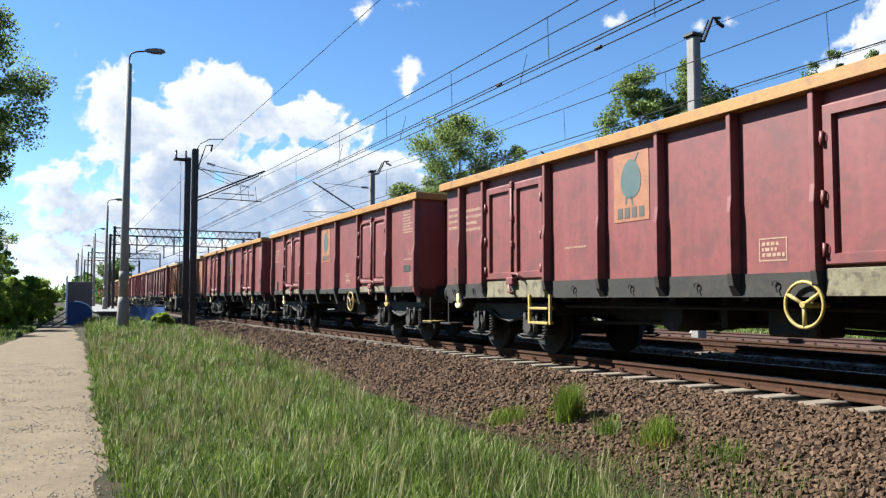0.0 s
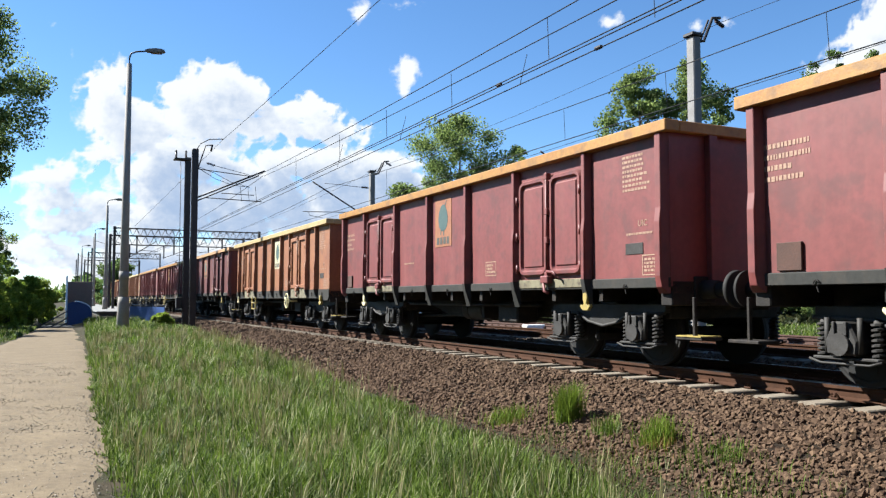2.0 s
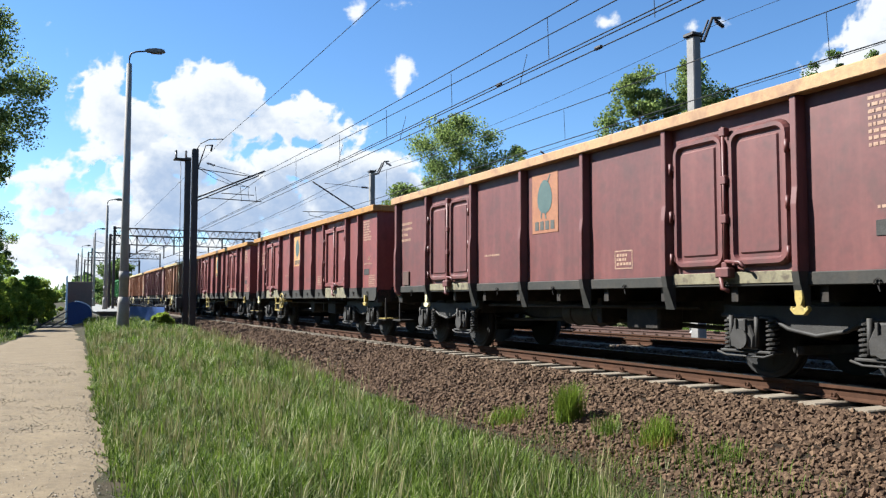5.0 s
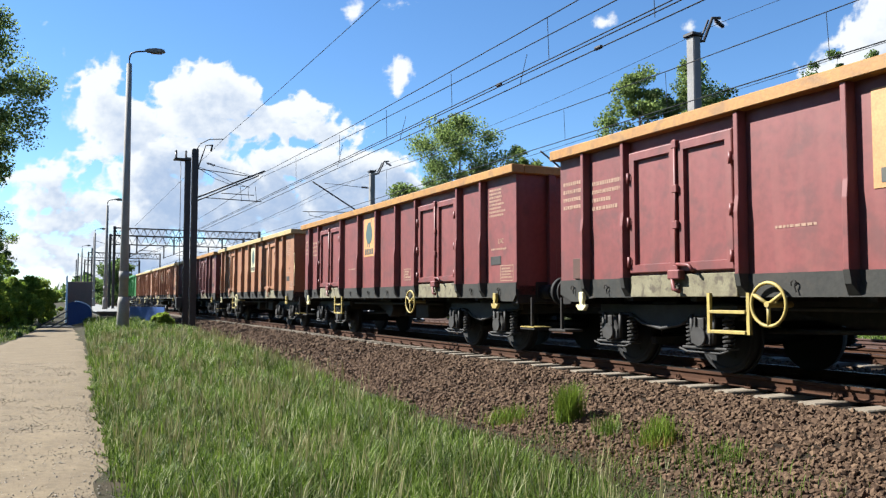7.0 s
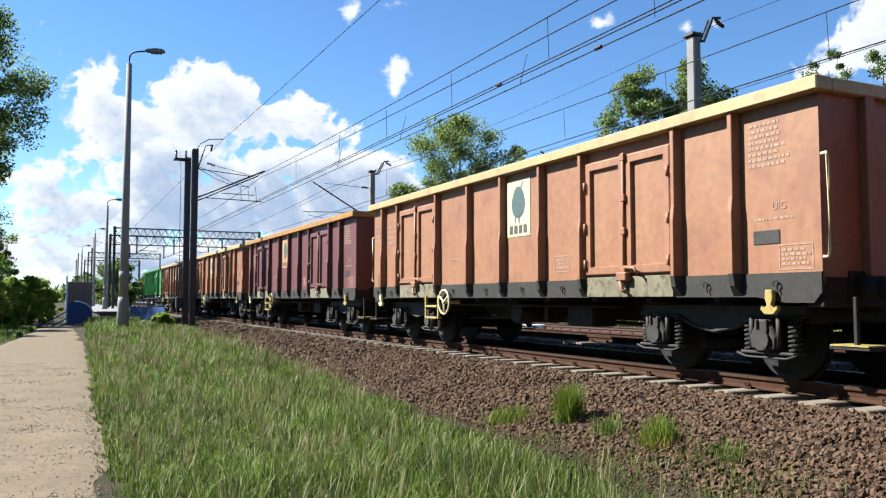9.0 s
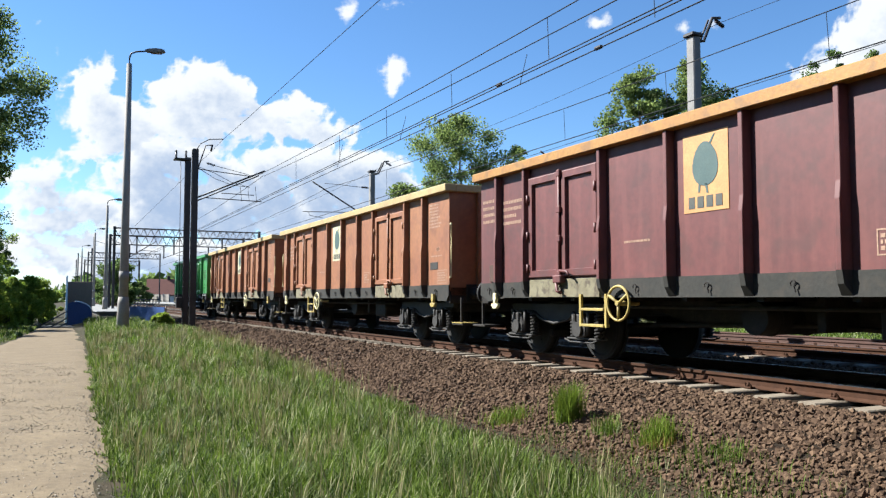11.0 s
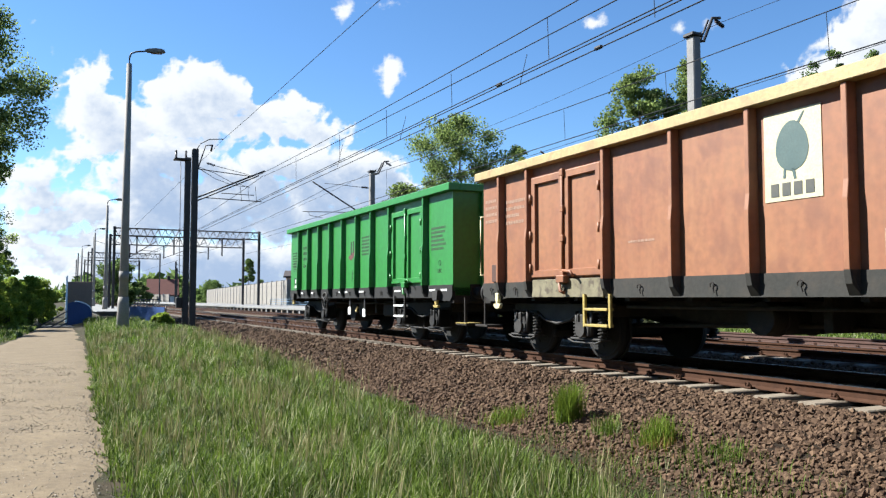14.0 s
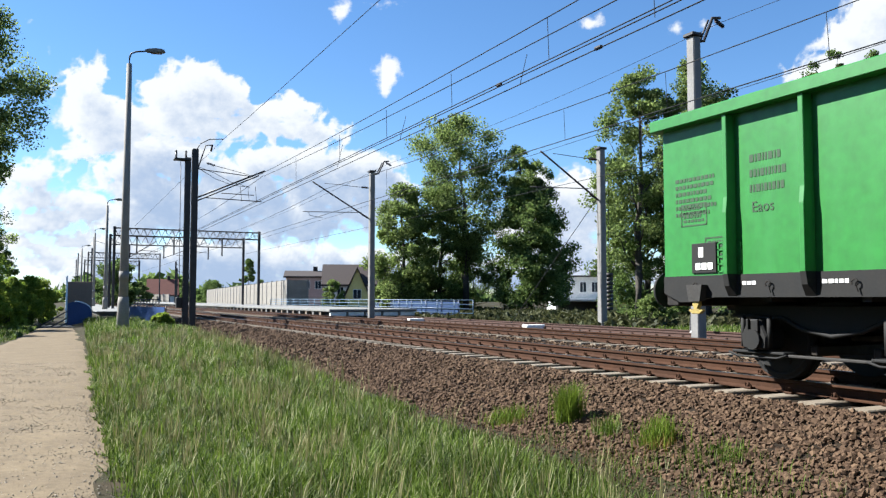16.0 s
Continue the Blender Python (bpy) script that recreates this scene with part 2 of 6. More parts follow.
def part(name, bm, mat, parent=None, label="", m=None):
    """Links a bmesh, or a mesh that is shared, as one object under a thing or a part."""
    me = bm if isinstance(bm, bpy.types.Mesh) else mesh(name, bm)
    ob = new(name, me)
    if not me.materials:
        me.materials.append(mat)
    elif me.materials[0] != mat:
        ob.material_slots[0].link = "OBJECT"
        ob.material_slots[0].material = mat
    ob.parent = parent
    if m:
        ob.matrix_basis = m
    if label:
        ob["label"] = label
    return ob


def empty(name, label, category, group="", kind="", m=None):
    ob = tagged(new(name), label, category, group, kind)
    if m:
        ob.matrix_basis = m
    return ob


def soup(name, verts, faces, mat, parent=None, smooth=False):
    """One mesh from arrays, for what nobody could count."""
    me = bpy.data.meshes.new(name)
    verts, faces = np.asarray(verts, np.float32), np.asarray(faces, np.int32)
    me.vertices.add(len(verts))
    me.vertices.foreach_set("co", verts.ravel())
    k = faces.shape[1]
    me.loops.add(faces.size)
    me.loops.foreach_set("vertex_index", faces.ravel())
    me.polygons.add(len(faces))
    me.polygons.foreach_set("loop_start", np.arange(0, faces.size, k, dtype=np.int32))
    me.update(calc_edges=True)
    me.validate()
    me.polygons.foreach_set("use_smooth", np.full(len(faces), bool(smooth)))
    return part(name, me, mat, parent)


rng = np.random.default_rng(7)


# ================= ground =================
def wave(x, y, s=1.0):
    return noise.noise(Vector((x * s, y * s, 0.3)))


def ground_z(x, y):
    z = np.interp(x, [-60, -12, -10.5, -7.2, -4.2, -3.3, -2.6, 11.0, 11.8, 40, 120], [-0.3, -0.52, -0.64, -0.64, -0.66, -0.68, -0.95, -0.95, -0.30, -0.25, -0.2])
    rise = np.interp(y, [14, 33, 46], [0, 0.30, 0.30]) * np.interp(x, [-7.6, -6.4, -3.3, -2.7], [0, 1, 1, 0])
    return z + rise + 0.03 * wave(x, y, 0.6) * (x < -3)


def path_right(y):
    return -8.12 + 0.0262 * y + 0.06 * wave(3, y, 0.9) + 0.06 * wave(7, y, 2.6) + 0.03 * wave(9, y, 7.0)


def path_left(y):
    return np.interp(y, [-30, 10, 31, 42, 47], [-11.2, -10.9, -10.05, -9.3, -9.2]) + 0.12 * wave(11, y, 0.7)


xs = np.concatenate([[-900, -400, -150, -60, -30, -20], np.arange(-15, -2.5, 0.25), np.arange(-2.5, 13, 1.0), [16, 20, 30, 50, 90, 200, 500, 1200]])
ys = np.concatenate([[-600, -200, -80, -40, -20, -10], np.arange(-6, 50, 0.4), np.arange(50, 130, 4), [150, 200, 300, 500, 900, 1800]])
gv = [(x, y, ground_z(x, y)) for y in ys for x in xs]
nx = len(xs)
gf = [(j * nx + i, j * nx + i + 1, (j + 1) * nx + i + 1, (j + 1) * nx + i) for j in range(len(ys) - 1) for i in range(nx - 1)]
tagged(soup("ground", gv, gf, SOIL, smooth=True), "dark soil ground with short grass growing on it", "ground", kind="structure")

pv, pf, cols = [], [], 14
pys = np.arange(-12, 47.6, 0.25)
for y in pys:
    a, b = path_left(y), path_right(y)
    for i in range(cols):
        f = i / (cols - 1)
        x = a + (b - a) * f
        pv.append((x, y, -0.612 + 0.012 * wave(x, y, 1.5) - 0.035 * (i in (0, cols - 1))))
pf = [(j * cols + i, j * cols + i + 1, (j + 1) * cols + i + 1, (j + 1) * cols + i) for j in range(len(pys) - 1) for i in range(cols - 1)]
tagged(soup("footpath", pv, pf, PATH, smooth=True), "pale beige compacted gravel footpath beside the railway", "path", kind="structure")

# the bed of the tracks; its near-black colour holds the shade between the stones
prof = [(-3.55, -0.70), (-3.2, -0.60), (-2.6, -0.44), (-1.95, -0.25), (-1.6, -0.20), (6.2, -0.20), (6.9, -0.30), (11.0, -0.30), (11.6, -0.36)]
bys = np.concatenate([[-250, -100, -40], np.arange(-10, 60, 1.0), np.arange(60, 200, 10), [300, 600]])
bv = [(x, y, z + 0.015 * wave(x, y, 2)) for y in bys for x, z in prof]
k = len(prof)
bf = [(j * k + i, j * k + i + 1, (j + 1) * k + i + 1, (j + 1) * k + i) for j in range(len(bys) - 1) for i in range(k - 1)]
tagged(soup("ballast_bed", bv, bf, BED), "dark brown crushed stone bed under the tracks, gap shade in its colour", "ballast", kind="structure")


# ================= tracks =================
RAILPROF = [(-0.036, 0), (0.036, 0), (0.036, -0.035), (0.010, -0.048), (0.010, -0.115), (0.07, -0.135), (0.07, -0.150), (-0.07, -0.150), (-0.07, -0.135), (-0.010, -0.115), (-0.010, -0.048), (-0.036, -0.035)]


def fastener_mesh():
    bm = bmesh.new()
    for s in (-1, 1):
        box(bm, s * 0.075, s * 0.135, -0.05, 0.05, -0.150, -0.125, 0.006)
        tube(bm, [(s * 0.105, -0.045, -0.125), (s * 0.125, -0.03, -0.085), (s * 0.085, 0, -0.10), (s * 0.125, 0.03, -0.085), (s * 0.105, 0.045, -0.125)], 0.011, 5)
        tube(bm, [(s * 0.11, 0, -0.13), (s * 0.11, 0, -0.075)], 0.016, 6)
    return mesh("fastener", bm)


def sleeper_mesh():
    bm = bmesh.new()
    prism(bm, [(-0.15, -0.36), (0.15, -0.36), (0.115, -0.165), (0.10, -0.153), (-0.10, -0.153), (-0.115, -0.165)], "x", -1.30, 1.30)
    return mesh("sleeper", bm)


FASTENER, SLEEPER_MESH = fastener_mesh(), sleeper_mesh()


def track(label, cx, cz, y0, y1, near, far, metal, top):
    t = empty("railway_track", label, "railway track", "tracks", "structure", pose(cx, 0, cz))
    for s in (-0.7535, 0.7535):
        r = part("rail", prism(bmesh.new(), [(s + u, v) for u, v in RAILPROF], "y", y0, y1), metal, t)
        part("rail_head", box(bmesh.new(), s - 0.030, s + 0.030, y0, y1, 0.0, 0.003), top, r, "polished running surface")
    ks = [16.83 - 0.6 * i for i in range(-230, 60)]
    for y in ks:
        if near <= y <= far and y0 <= y <= y1:
            sl = part("sleeper", SLEEPER_MESH, SLEEPER, t, "", pose(0, y, 0))
            if y < 42:
                for s in (-0.7535, 0.7535):
                    part("fastener", FASTENER, RAIL, sl, "", pose(s, 0, 0))
    rest = bmesh.new()
    for y in ks:
        if y > far and y0 <= y <= y1:
            box(rest, -1.3, 1.3, y - 0.13, y + 0.13, -0.36, -0.153)
    if rest.verts:
        tagged(part("far_sleepers", rest, SLEEPER, t), kind="stuff")
    else:
        rest.free()
    return t


track("main line track with brown rails on pale concrete sleepers", 0, 0, -220, 400, 1, 90, RAIL, RAIL_TOP)
track("second main line track with brown rails on concrete sleepers", 4.75, 0, -220, 400, 2, 70, RAIL, RAIL_TOP)
track("rusty siding track with orange brown rails", 9.9, -0.10, -120, 46, 8, 46, RUST, RUST)


# ballast stones
def stones(name, n, xr, yr, size, mat, zf, label, seed):
    g = np.random.default_rng(seed)
    base = np.array([(1, 0, 0), (-1, 0, 0), (0, 1, 0), (0, -1, 0), (0, 0, 1), (0, 0, -1), (.62, .62, .5), (-.62, .62, .5), (.62, -.62, .5), (-.62, -.62, .5)])
    fc = np.array([(0, 6, 8), (0, 2, 6), (2, 7, 6), (2, 1, 7), (1, 9, 7), (1, 3, 9), (3, 8, 9), (3, 0, 8), (4, 6, 7), (4, 7, 9), (4, 9, 8), (4, 8, 6), (5, 2, 0), (5, 1, 2), (5, 3, 1), (5, 0, 3)])
    x = g.uniform(*xr, n)
    y = yr[0] + (yr[1] - yr[0]) * g.uniform(0, 1, n)
    s = size * g.uniform(0.55, 1.35, n)
    jit = 1 + g.uniform(-0.45, 0.45, (n, 10, 3))
    v = base[None] * jit * s[:, None, None] * g.uniform(0.65, 1.2, (n, 1, 3))
    a, b = g.uniform(0, 6.28, n), g.uniform(-0.7, 0.7, n)
    ca, sa, cb, sb = np.cos(a), np.sin(a), np.cos(b), np.sin(b)
    X = v[..., 0] * cb[:, None] + v[..., 2] * sb[:, None]
    Z = -v[..., 0] * sb[:, None] + v[..., 2] * cb[:, None]
    v = np.stack([X * ca[:, None] - v[..., 1] * sa[:, None], X * sa[:, None] + v[..., 1] * ca[:, None], Z], -1)
    v += np.stack([x, y, zf(x, y) + s * g.uniform(-0.2, 0.5, n)], -1)[:, None]
    f = (fc[None] + 10 * np.arange(n)[:, None, None]).reshape(-1, 3)
    return tagged(soup(name, v.reshape(-1, 3), f, mat), label, name.replace("_", " "), kind="stuff")


def bed_z(x, y):
    return np.interp(x, [a for a, _ in prof], [b for _, b in prof])


for i, (n, ya, yb, sz) in enumerate(((11000, 3.0, 9.0, 0.029), (12000, 9.0, 17.0, 0.031), (7500, 17.0, 30.0, 0.038), (5000, 30.0, 50.0, 0.05))):
    stones("ballast_stones", n, (-3.5, -1.28), (ya, yb), sz, STONE, bed_z, "brown crushed granite stones on the slope of the track bed", 20 + i)
for i, (n, xa, xb) in enumerate(((5000, -0.65, 0.65), (7000, 1.2, 3.5), (4000, 4.1, 5.4), (5500, 6.0, 8.6))):
    stones("ballast_stones", n, (xa, xb), (4.0, 42.0), 0.040, STONE, bed_z, "brown crushed granite stones between the tracks", 30 + i)


# ================= wagons =================
XW, XS, XR = 1.42, 1.54, 1.56          # wall, posts and rim, out from the middle
Z0, Z1, ZT = 0.95, 1.21, 3.21          # sill, floor edge, top of the rim

LAYOUT = {
    "square": dict(L=12.71, posts=(0.70, 1.62, 3.66, 5.05, 6.30, 7.54, 8.66, 10.64, 11.60), doors=((1.70, 3.58), (8.74, 10.56)), corner=0.05),
    "round": dict(L=12.71, posts=(1.72, 3.72, 5.49, 7.22, 8.99, 10.99), doors=((1.80, 3.64), (9.07, 10.91)), corner=0.10),
    "green": dict(L=11.95, posts=(1.15, 2.21, 3.26, 4.33, 5.40, 6.52, 7.60, 8.78, 10.72), doors=((8.88, 10.62),), corner=0.05),
}


def post_mesh(w, low):
    bm = bmesh.new()
    prism(bm, [(-XW, 3.06), (-XS + 0.012, 3.06), (-XS + 0.012, 2.10), (-XS - 0.01, 1.92), (-XS - 0.01, 1.22), (-XS + 0.015, 1.08), (-XW - 0.02, low), (-XW, low)], "y", -w / 2, w / 2)
    for v in bm.verts:
        if v.co.x < -XW - 0.03:
            v.co.y *= 0.52
    bmesh.ops.bevel(bm, geom=bm.edges[:], offset=0.006, segments=1, affect="EDGES")
    return mesh("post", bm)


def foot_mesh(w, low):
    """The black painted foot of a post, drawn over it."""
    bm = bmesh.new()
    prism(bm, [(-XW, 1.215), (-XS - 0.013, 1.215), (-XS + 0.012, 1.078), (-XW - 0.023, low - 0.003), (-XW, low - 0.003)], "y", -w / 2 - 0.004, w / 2 + 0.004)
    for v in bm.verts:
        if v.co.x < -XW - 0.03:
            v.co.y *= 0.55
    return mesh("post_foot", bm)


def door_mesh(w, style):
    """One leaf, from 0 to w along y (from its hinge side), with a raised frame or a pressed panel."""
    bm = bmesh.new()
    x = -XW - 0.012
    if style == "round":
        c, n, a, b, lo, hi = 0.17, 6, 0.03, w - 0.03, 1.29, 2.88
        pts = []
        for cx, cz, q in ((b - c, hi - c, 0), (a + c, hi - c, 1), (a + c, lo + c, 2), (b - c, lo + c, 3)):
            for i in range(n):
                t = math.pi / 2 * (q + i / (n - 1))
                pts.append((cx + c * math.cos(t), cz + c * math.sin(t)))
        prism(bm, pts, "x", x - 0.01, -XW)
        steps = ((0.03, 0.045), (0.045, 0.0), (0.03, -0.045), (0.04, 0.0), (0.02, 0.02))
    else:
        box(bm, x - 0.045, -XW, 0.02, w - 0.02, 1.27, 2.89)
        steps = ((0.012, 0.008), (0.095, 0.0), (0.012, -0.05))
    front = min(bm.faces, key=lambda f: f.calc_center_median().x)
    for thick, deep in steps:
        bmesh.ops.inset_region(bm, faces=[front], thickness=thick, depth=deep, use_even_offset=True)
    return mesh("door", bm)


def hinge_mesh():
    bm = bmesh.new()
    box(bm, -XW - 0.075, -XW - 0.01, -0.05, 0.05, -0.035, 0.035, 0.006)
    tube(bm, [(-XW - 0.085, 0, -0.07), (-XW - 0.085, 0, 0.07)], 0.022, 8)
    return mesh("hinge", bm)


def latch_mesh():
    bm = bmesh.new()
    tube(bm, [(-XW - 0.085, 0, 1.22), (-XW - 0.085, 0, 2.92)], 0.020, 7)
    for z in (1.30, 1.85, 2.30, 2.86):
        box(bm, -XW - 0.11, -XW - 0.02, -0.045, 0.045, z - 0.05, z + 0.05, 0.008)
    tube(bm, [(-XW - 0.10, -0.02, 1.36), (-XW - 0.13, -0.26, 1.34), (-XW - 0.13, -0.33, 1.27)], 0.022, 6)
    box(bm, -XW - 0.14, -XW - 0.03, -0.10, 0.12, 1.17, 1.29, 0.015)
    tube(bm, [(-XW - 0.11, 0.05, 1.20), (-XW - 0.12, 0.02, 1.05), (-XW - 0.10, -0.06, 1.02)], 0.026, 6)
    return mesh("latch", bm)


def ring_mesh():
    bm = bmesh.new()
    c = Vector((-XW - 0.045, 0, 1.09))
    tube(bm, [c + Vector((0, 0.035 * math.cos(t), 0.035 * math.sin(t))) for t in np.linspace(-0.6, 4.4, 10)] + [c + Vector((0, -0.03, -0.09))], 0.009, 5)
    return mesh("lashing_ring", bm)


def hook_mesh():
    bm = bmesh.new()
    prism(bm, [(-0.05, 1.03), (0.05, 1.03), (0.055, 0.93), (0.03, 0.86), (0.07, 0.83), (0.10, 0.86), (0.12, 0.82), (0.06, 0.76), (-0.06, 0.76), (-0.12, 0.82), (-0.10, 0.86), (-0.07, 0.83), (-0.03, 0.86), (-0.055, 0.93)], "x", -XW - 0.09, -XW - 0.03)
    bmesh.ops.bevel(bm, geom=bm.edges[:], offset=0.008, segments=1, affect="EDGES")
    return mesh("tow_hook", bm)


def ladder_mesh():
    bm = bmesh.new()
    prism(bm, [(-0.322, 1.0), (-0.322, 0.53), (0.322, 0.53), (0.322, 1.0), (0.278, 1.0), (0.278, 0.56), (-0.278, 0.56), (-0.278, 1.0)], "x", -1.50, -1.46)
    return mesh("ladder", bm)


def tread_mesh():
    return mesh("tread", box(bmesh.new(), -1.52, -1.40, -0.275, 0.275, 0, 0.04, 0.006))


def wheel_mesh():
    bm = bmesh.new()
    hoop(bm, (0, 0, 0), 0.235, 0.020)
    for a in (0.5, 2.6, 4.7):
        tube(bm, [(0, 0, 0), (0, 0.23 * math.cos(a), 0.23 * math.sin(a))], 0.022, 6)
    tube(bm, [(-0.03, 0, 0), (0.35, 0, 0)], 0.035, 8)
    return mesh("handwheel", bm)


def wheelset_mesh():
    bm = bmesh.new()
    tube(bm, [(-1.0, 0, 0), (1.0, 0, 0)], 0.085, 12)
    for s in (-1, 1):
        tube(bm, [(s * 0.685, 0, 0), (s * 0.715, 0, 0)], 0.49, 32)
        tube(bm, [(s * 0.715, 0, 0), (s * 0.82, 0, 0)], 0.462, 32, 0.455)
        hoop(bm, (s * 0.80, 0, 0), 0.40, 0.035, "x", 32, 6)
        tube(bm, [(s * 0.72, 0, 0), (s * 0.88, 0, 0)], 0.13, 14)
        for i in range(6):
            a = i * math.pi / 3
            box(bm, s * 0.81, s * 0.828, 0.27 * math.cos(a) - 0.03, 0.27 * math.cos(a) + 0.03, 0.27 * math.sin(a) - 0.03, 0.27 * math.sin(a) + 0.03)
    return mesh("wheelset", bm)


def side_frame_mesh():
    """One side of a bogie, with a belly between its axles and a rolled lower lip."""
    bm = bmesh.new()
    top = [(-1.35, 0.86), (1.35, 0.86), (1.35, 0.74), (0.62, 0.72), (0.36, 0.60), (0, 0.54), (-0.36, 0.60), (-0.62, 0.72), (-1.35, 0.74)]
    prism(bm, top, "x", -0.93, -1.07)
    bmesh.ops.bevel(bm, geom=bm.edges[:], offset=0.012, segments=1, affect="EDGES")
    tube(bm, [(-1.085, y, z - 0.005) for y, z in top[2:]], 0.026, 6)
    return mesh("side_frame", bm)


def bolster_mesh():
    bm = bmesh.new()
    prism(bm, [(-1.0, 0.70), (-0.4, 0.60), (0.4, 0.60), (1.0, 0.70), (1.0, 0.92), (-1.0, 0.92)], "y", -0.25, 0.25)
    bmesh.ops.bevel(bm, geom=bm.edges[:], offset=0.03, segments=1, affect="EDGES")
    return mesh("bogie", bm)


def headstock_mesh():
    return mesh("headstock", box(bmesh.new(), -1.0, 1.0, -0.06, 0.06, 0.66, 0.84, 0.02))


def brake_beam_mesh():
    return mesh("brake_beam", box(bmesh.new(), -0.9, 0.9, -0.05, 0.05, 0.30, 0.42, 0.015))


def axle_box_mesh():
    bm = bmesh.new()
    prism(bm, [(-0.17, 0.36), (0.17, 0.36), (0.19, 0.50), (0.13, 0.62), (0.09, 0.70), (-0.09, 0.70), (-0.13, 0.62), (-0.19, 0.50)], "x", -1.25, -0.94)
    bmesh.ops.bevel(bm, geom=bm.edges[:], offset=0.02, segments=1, affect="EDGES")
    tube(bm, [(-1.29, 0, 0.47), (-1.24, 0, 0.47)], 0.115, 14)
    box(bm, -1.20, -0.98, -0.38, 0.38, 0.305, 0.34, 0.010)
    tube(bm, [(-1.20, -0.42, 0.31), (-1.20, -0.28, 0.27), (-1.20, 0.28, 0.27), (-1.20, 0.42, 0.31)], 0.014, 6)
    for y in (-0.07, 0.07):
        box(bm, -1.275, -1.24, y - 0.018, y + 0.018, 0.56, 0.70, 0.006)
    for s in (-1, 1):
        tube(bm, [(-1.20, s * 0.19, 0.74), (-1.20, s * 0.19, 0.38)], 0.03, 7)
    return mesh("axle_box", bm)


def spring_mesh():
    bm = bmesh.new()
    n = 60
    tube(bm, [(0.062 * math.cos(a), 0.062 * math.sin(a), 0.34 + 0.36 * a / (2 * math.pi * 7)) for a in np.linspace(0, 2 * math.pi * 7, n)], 0.017, 5)
    tube(bm, [(0, 0, 0.33), (0, 0, 0.72)], 0.045, 8)
    return mesh("spring", bm)


def buffer_mesh():
    """Points along +y from the beam at y = 0."""
    bm = bmesh.new()
    box(bm, -0.17, 0.17, -0.01, 0.03, -0.17, 0.17, 0.01)
    tube(bm, [(0, 0.02, 0), (0, 0.28, 0)], 0.125, 16, 0.115)
    tube(bm, [(0, 0.26, 0), (0, 0.57, 0)], 0.09, 14)
    tube(bm, [(0, 0.56, 0), (0, 0.585, 0), (0, 0.61, 0)], 0.235, 24, 0.225)
    return mesh("buffer", bm)


def cylinder_tank_mesh():
    bm = bmesh.new()
    tube(bm, [(-0.55, 0, 0.70), (-0.50, 0, 0.70), (0.5, 0, 0.70), (0.55, 0, 0.70)], 0.20, 16)
    for x in (-0.3, 0.3):
        hoop(bm, (x, 0, 0.70), 0.205, 0.015, "x", 18, 4)
    return mesh("air_tank", bm)


def leaf_sign():
    """A sign with a leaf and a line of writing as plain bars, 0.82 wide and 0.98 high, hanging from its middle."""
    a = bmesh.new()
    box(a, -XW - 0.008, -XW - 0.002, -0.37, 0.37, -0.48, 0.48)
    b = bmesh.new()
    pts = [(0.21 * math.cos(t) * (1 - 0.15 * math.sin(t)), 0.10 + 0.27 * math.sin(t)) for t in np.linspace(0, 2 * math.pi, 22)[:-1]]
    prism(b, pts, "x", -XW - 0.012, -XW - 0.009)
    prism(b, [(-0.10, 0.33), (-0.06, 0.33), (-0.15, 0.44), (-0.17, 0.44)], "x", -XW - 0.012, -XW - 0.009)
    prism(b, [(0.08, -0.14), (0.11, -0.14), (0.12, -0.24), (0.09, -0.24)], "x", -XW - 0.012, -XW - 0.009)
    prism(b, [(-0.03, -0.14), (0.01, -0.14), (-0.02, -0.26), (-0.05, -0.26)], "x", -XW - 0.012, -XW - 0.009)
    c = bmesh.new()
    box(c, -XW - 0.012, -XW - 0.009, -0.12, -0.015, -0.43, -0.29)
    return mesh("logo_panel", a), mesh("leaf_shape", b), mesh("lettering_bar", c)


def bars_mesh(rows, width, height, gap, seed, frame_line=False, letter=(0.025, 0.07)):
    """Lines of unreadable writing as broken bars; y runs from 0 to -width."""
    g = random.Random(seed)
    bm = bmesh.new()
    for i in range(rows):
        z = -i * gap
        y, end = 0.0, -width * g.uniform(0.6, 1.0)
        while y > end:
            w = min(g.uniform(*letter), y - end + 0.02)
            box(bm, -0.001, 0.0, y - w, y, z - height, z)
            y -= w + 0.016
    if frame_line:
        h = rows * gap + 0.03
        for a, b, c, d in ((0.04, -width - 0.04, 0.03, 0.045), (0.04, -width - 0.04, -h, -h + 0.015), (0.04, 0.025, -h, 0.03), (-width - 0.025, -width - 0.04, -h, 0.03)):
            box(bm, -0.001, 0.0, b, a, c, d)
    return mesh("stencil", bm)


